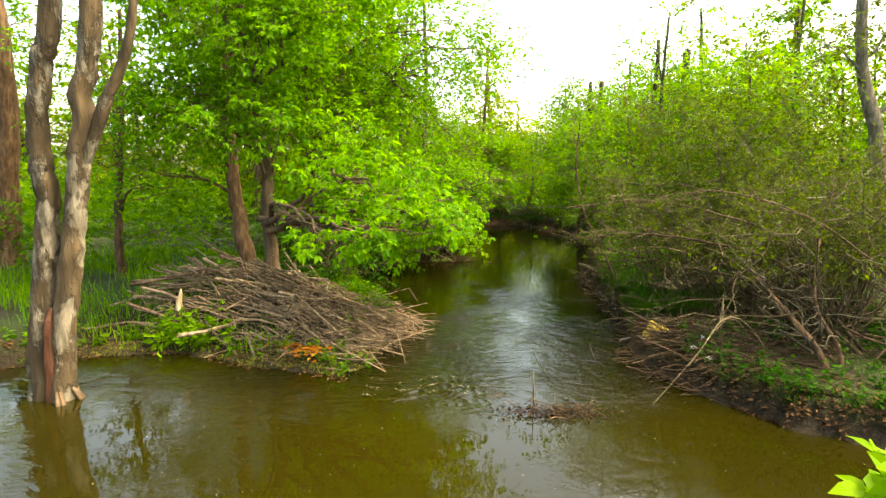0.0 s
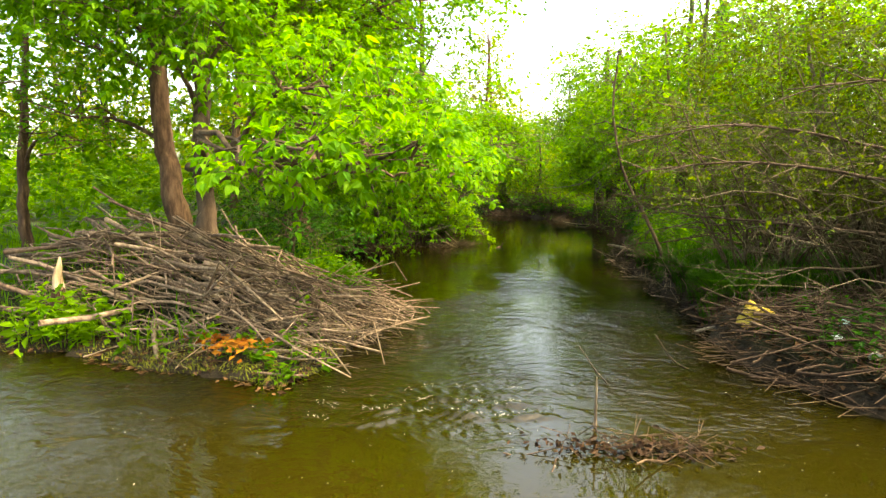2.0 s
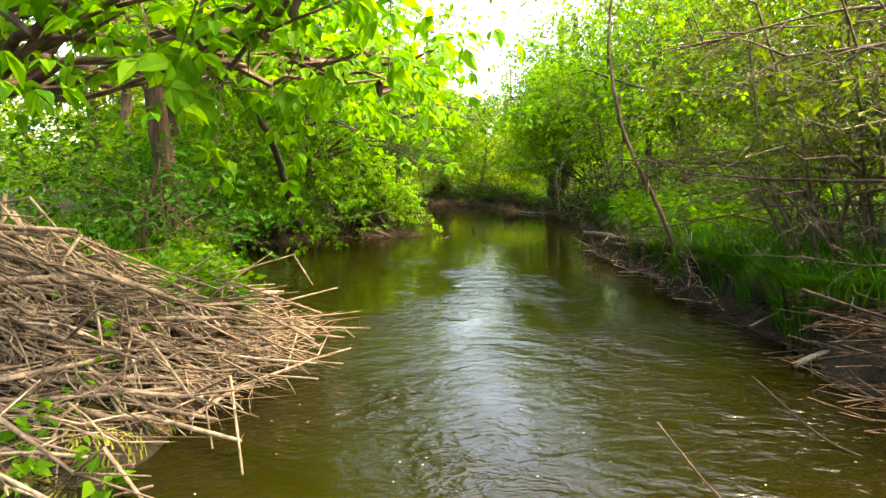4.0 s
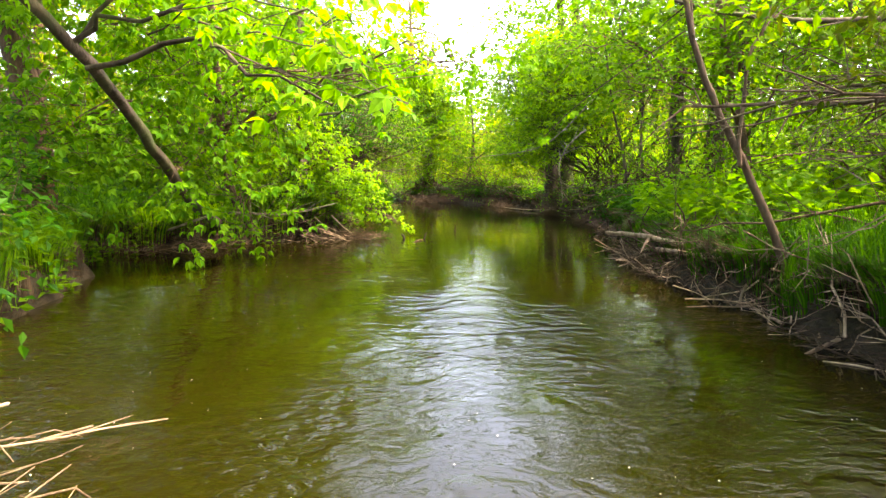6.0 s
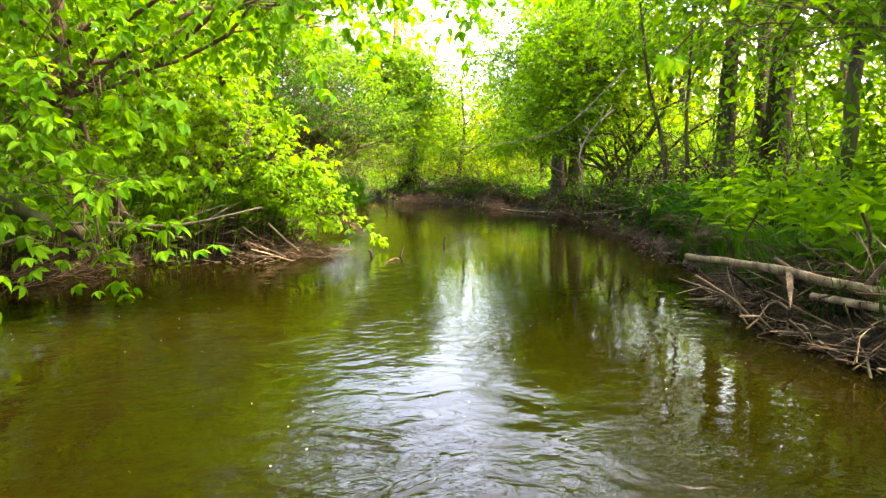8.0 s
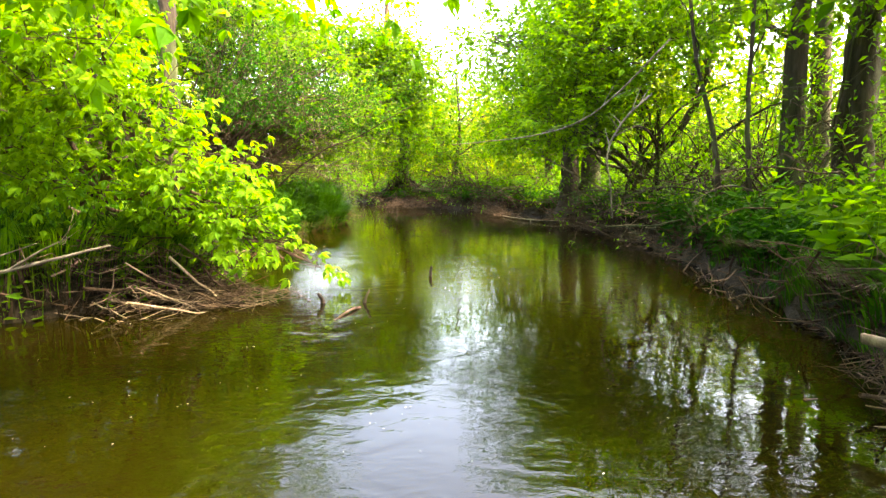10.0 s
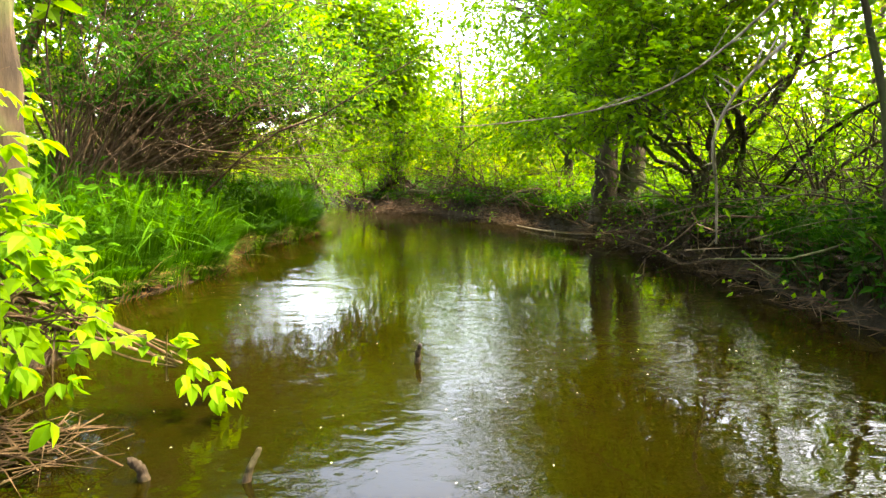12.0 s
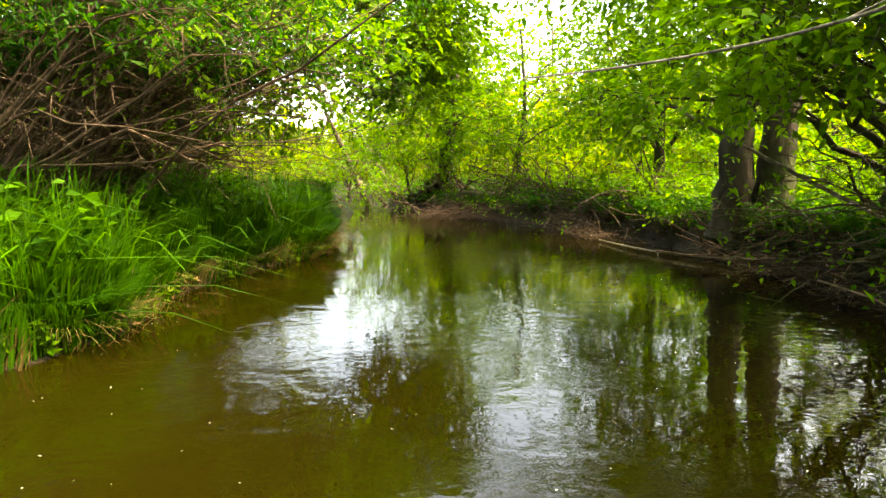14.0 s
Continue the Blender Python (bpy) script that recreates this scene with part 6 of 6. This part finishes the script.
blades("grass", *edge(634, 5000, RIGHT, 17.5, 34, 0.12, 0.9), 0.3, 0.012, GRASS, "thin grass fringe of the shaded bank", 634, (-0.3, -0.1), 1.1, coarse=True)
blades("grass", *edge(635, 4000, LEFT, 9, 17.8, 0.05, 0.5), 0.28, 0.009, GRASS, "grass fringe around the cove", 635, (0.3, -0.1), 1.1, coarse=True)
blades("grass", *edge(659, 6000, LEFT, 8.8, 16.3, 0.02, 0.9), 0.36, 0.011, LEAF_SPRING, "fresh grass along the shaded cove", 659, (0.2, -0.1), 1.1, coarse=True)
herbs("bank_herbs", *edge(660, 700, LEFT, 9.0, 17.5, -0.04, 0.5), 0.28, LEAF_MID, "leafy herbs along the cove", 662, 0.06, 8)
blades("tall_grass", *edge(657, 11000, LEFT, 18.2, 25.8, 0.12, 1.1), 0.72, 0.012, GRASS, "dense green grass standing along the inner bank", 657, (0.2, -0.1), 1.0)
blades("tall_grass", *edge(651, 2600, LEFT, 17.6, 25.5, 0.0, 0.2), 0.24, 0.010, GRASS, "grass trailing down the bank face to the water", 651, (0.35, -0.1), 1.7)
blades("dry_grass", *edge(652, 750, LEFT, 17.6, 25.5, -0.03, 0.22), 0.34, 0.006, STRAW, "dry stems trailing down the bank face", 652, (0.9, -0.4), 1.3)
herbs("bank_herbs", *edge(654, 260, LEFT, 18.0, 25.5, 0.1, 1.0), 0.62, GRASS, "tall broad-leaved weeds standing in the bank grass", 664, 0.085, 9)
herbs("bank_herbs", *edge(653, 1100, LEFT, 17.6, 25.5, 0.0, 0.5), 0.24, LEAF_SPRING, "creeping yellow-green herbs at the grassy water's edge", 653, 0.045, 7)
blades("root_fringe", *edge(636, 6000, RIGHT, 8, 34, 0.0, 0.3), 0.2, 0.009, DRIFT_SHADED, "dry roots and stems in the undercut bank", 636, (-0.5, -0.2), 1.4)
blades("root_fringe", *edge(637, 4500, LEFT, 8.5, 17.5, -0.03, 0.25), 0.2, 0.009, DRIFT_SHADED, "dry roots and stems around the cove", 637, (0.4, -0.3), 1.4)
herbs("bank_herbs", *scatter(611, 1300, 3.1, 6.2, 11.6, 16.6, 0.2), 0.55, LEAF_SPRING, "leafy green herbs crowding the bank behind the log", 611, 0.085)
herbs("bank_herbs", *scatter(612, 170, -5.5, -1.2, 6.7, 8.6, 0.25), 0.22, LEAF_MID, "low green herbs on the muddy shelf", 612, 0.06, 7)
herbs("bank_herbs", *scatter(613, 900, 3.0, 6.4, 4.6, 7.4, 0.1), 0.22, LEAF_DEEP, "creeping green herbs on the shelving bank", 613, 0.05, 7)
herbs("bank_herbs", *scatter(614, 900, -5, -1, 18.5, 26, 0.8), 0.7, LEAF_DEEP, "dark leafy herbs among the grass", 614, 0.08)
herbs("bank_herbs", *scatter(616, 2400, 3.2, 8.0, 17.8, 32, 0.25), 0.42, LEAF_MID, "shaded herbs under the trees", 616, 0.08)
# the deep leaf tone puts the bank's shade into these herbs
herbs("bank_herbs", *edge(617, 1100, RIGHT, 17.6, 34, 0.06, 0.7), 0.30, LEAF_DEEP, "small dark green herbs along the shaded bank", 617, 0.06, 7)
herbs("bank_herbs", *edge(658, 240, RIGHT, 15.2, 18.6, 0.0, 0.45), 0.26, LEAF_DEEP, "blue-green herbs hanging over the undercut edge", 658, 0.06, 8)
q = np.random.default_rng(619)
herbs("bank_herbs", -3.4 + q.normal(size=60) * 0.28, 7.35 + q.normal(size=60) * 0.12, 0.42, LEAF_SPRING, "bright broad-leaved herbs around the gnawed stump", 619, 0.075, 8)
herbs("bank_herbs", *edge(618, 80, LEFT, 5.8, 9, 0.15, 0.7), 0.16, LEAF_MID, "bright young herbs on the muddy shelf", 618, 0.06, 7)
herbs("bank_herbs", *scatter(615, 500, 4.2, 6.2, 14.8, 17.6, 0.05), 0.4, LEAF_DEEP, "blue-green herbs at the water's edge", 615, 0.08)


def flakes(name, x, y, size, mat, label, seed, lift=0.012, category="leaf litter", onwater=False, raised=0.004):
    r = np.random.default_rng(seed)
    n = len(x)
    z = np.full(n, raised) if onwater else np.maximum(ground_height(x, y), 0.0) + lift * r.random(n)
    a = r.uniform(0, 6.28, n)
    g = Geo()
    tilt = 0.02 if onwater else 0.45
    g.leaves(np.stack([x, y, z], -1), np.stack([np.cos(a), np.sin(a), 0 * a], -1), np.array([0, 0, 1.0]) + r.normal(size=(n, 3)) * tilt, size * r.uniform(0.5, 1.4, n), size * r.uniform(0.3, 0.7, n))
    return alone(name, g, mat, label, category, "stuff")


# litter darkened in colour for the shade under the bank
flakes("leaf_litter", *edge(641, 4500, RIGHT, 4.4, 36, -0.02, 0.35), 0.07, LITTER_WET_SHADED, "dark leaf litter caught on the bank face", 641, 0.03)
flakes("leaf_litter", *edge(642, 3500, LEFT, 5.5, 36, -0.02, 0.35), 0.07, LITTER, "dark leaf litter at the water's edge", 642, 0.03)
q = np.random.default_rng(643)
flakes("dam_leaves", 1.3 + q.normal(size=300) * 0.26, 5.52 + q.normal(size=300) * 0.06, 0.05, LITTER_WET_SHADED, "sodden brown leaves on the little dam", 643, 0.08)
flakes("leaf_litter", *scatter(621, 5000, -7, -0.8, 6.2, 10, -0.05, 2.0), 0.06, LITTER, "brown dead leaves on the muddy shelf", 621)
flakes("leaf_litter", *scatter(622, 13000, 2.5, 5.6, 4.4, 9, -0.02, 2.0), 0.06, LITTER, "brown leaf litter below the thicket", 622)
# darkened litter again, shade of the trees mixed in
flakes("leaf_litter", *scatter(623, 9000, -1, 7.5, 15, 33, 0.0, 2.5), 0.07, LITTER_WET_SHADED, "dead leaves along the shaded bank", 623)
q = np.random.default_rng(624)
u = q.random(190)
flakes("orange_leaves", -2.25 + 0.85 * u + q.normal(size=190) * 0.09, 7.3 - 0.6 * u + q.normal(size=190) * 0.08, 0.09, ORANGE, "wilted orange leaves beside the stick pile", 624, 0.16)
q = np.random.default_rng(625)
fx, fy = q.uniform(-2.5, 4.2, 2000), q.uniform(1, 30, 2000)
ok = shore_distance(fx, fy) < -0.05
flakes("foam_flecks", fx[ok], fy[ok], 0.010, FOAM, "tiny pale flecks drifting on the water", 625, category="foam", onwater=True)


# the water humps up and breaks over the lip of the dam
rx, ry = np.meshgrid(np.linspace(-1.0, 1.5, 130), np.linspace(5.3, 7.6, 120), indexing="ij")
fade = np.clip(1 - ((rx - 0.25) / 1.1) ** 2, 0, 1) * np.clip((ry - 5.35) / 0.35, 0, 1) * np.clip((7.5 - ry) / 1.2, 0, 1)
lip = 5.9 + 0.1 * np.sin(rx * 3.1) + 0.06 * np.sin(rx * 7.3 + 1)
u = ry - lip
crest = 0.030 * np.exp(-((u / 0.05) ** 2)) + 0.024 * np.exp(-(((u - 0.22 - 0.04 * np.sin(rx * 5)) / 0.06) ** 2)) + 0.014 * np.exp(-(((u - 0.48 - 0.05 * np.sin(rx * 4 + 2)) / 0.08) ** 2))
chopz = 0.005 * np.sin(rx * 31 + 4 * np.sin(ry * 9)) * np.sin(ry * 37 + 3 * np.sin(rx * 11)) + 0.003 * np.sin(rx * 53 + ry * 41 + 2 * np.sin(ry * 17))
rz = -0.008 + fade * (0.010 + crest * (0.7 + 0.5 * np.sin(rx * 13 + 2 * np.sin(ry * 5))) + chopz)
g = Geo()
na, nb = rx.shape
ia, ib = np.meshgrid(np.arange(na - 1), np.arange(nb - 1), indexing="ij")
k = ia * nb + ib
g.add(np.stack([rx, ry, rz], -1), np.concatenate([np.stack([k, k + nb, k + nb + 1], -1).reshape(-1, 3), np.stack([k, k + nb + 1, k + 1], -1).reshape(-1, 3)]))
alone("water_riffle", g, WATER, "broken humped water running over the little dam", "water", "structure", True)
q = np.random.default_rng(660)
bx = np.concatenate([q.uniform(a, a + w, 46) for a, w in ((-0.75, 0.22), (-0.38, 0.3), (-0.02, 0.12), (0.2, 0.25), (0.52, 0.2))])
by = 5.93 + 0.1 * np.sin(bx * 3.1) + 0.06 * np.sin(bx * 7.3 + 1) + q.normal(size=230) * 0.022 + np.repeat(q.choice([0.0, 0.22, 0.48], 46, p=[0.45, 0.35, 0.2]), 5)
flakes("foam_bubbles", bx, by, 0.012, FOAM, "strings of pale bubbles below the little dam", 661, category="foam", onwater=True, raised=0.022)

# a leafy shoot standing out of the pool close to the start
shoot = thing("leafy_shoot", (1.45, 0.62, -0.3), "young shoot with large bright green leaves", "plant")
rng = np.random.default_rng(670)
g = Geo()
g.tube(curve_through([(1.45, 0.62, -0.4), (1.42, 0.63, 0.6), (1.34, 0.65, 1.4), (1.24, 0.73, 1.88)], 16), np.linspace(0.012, 0.004, 16), 6)
part("stem", g, TWIG_BROWN, shoot, smooth=True)
g = Geo()
n = 26
p = np.array([1.27, 0.74, 1.89]) + rng.normal(size=(n, 3)) * [0.05, 0.04, 0.03]
d = rng.normal(size=(n, 3)) * [1, 0.6, 0.3] + [-0.3, 0, 0.1]
g.compound(p, d, np.array([0, -0.6, 0.8]) + rng.normal(size=(n, 3)) * 0.4, 0.075, 0.05)
part("foliage", g, LEAF_SUNLIT, shoot)
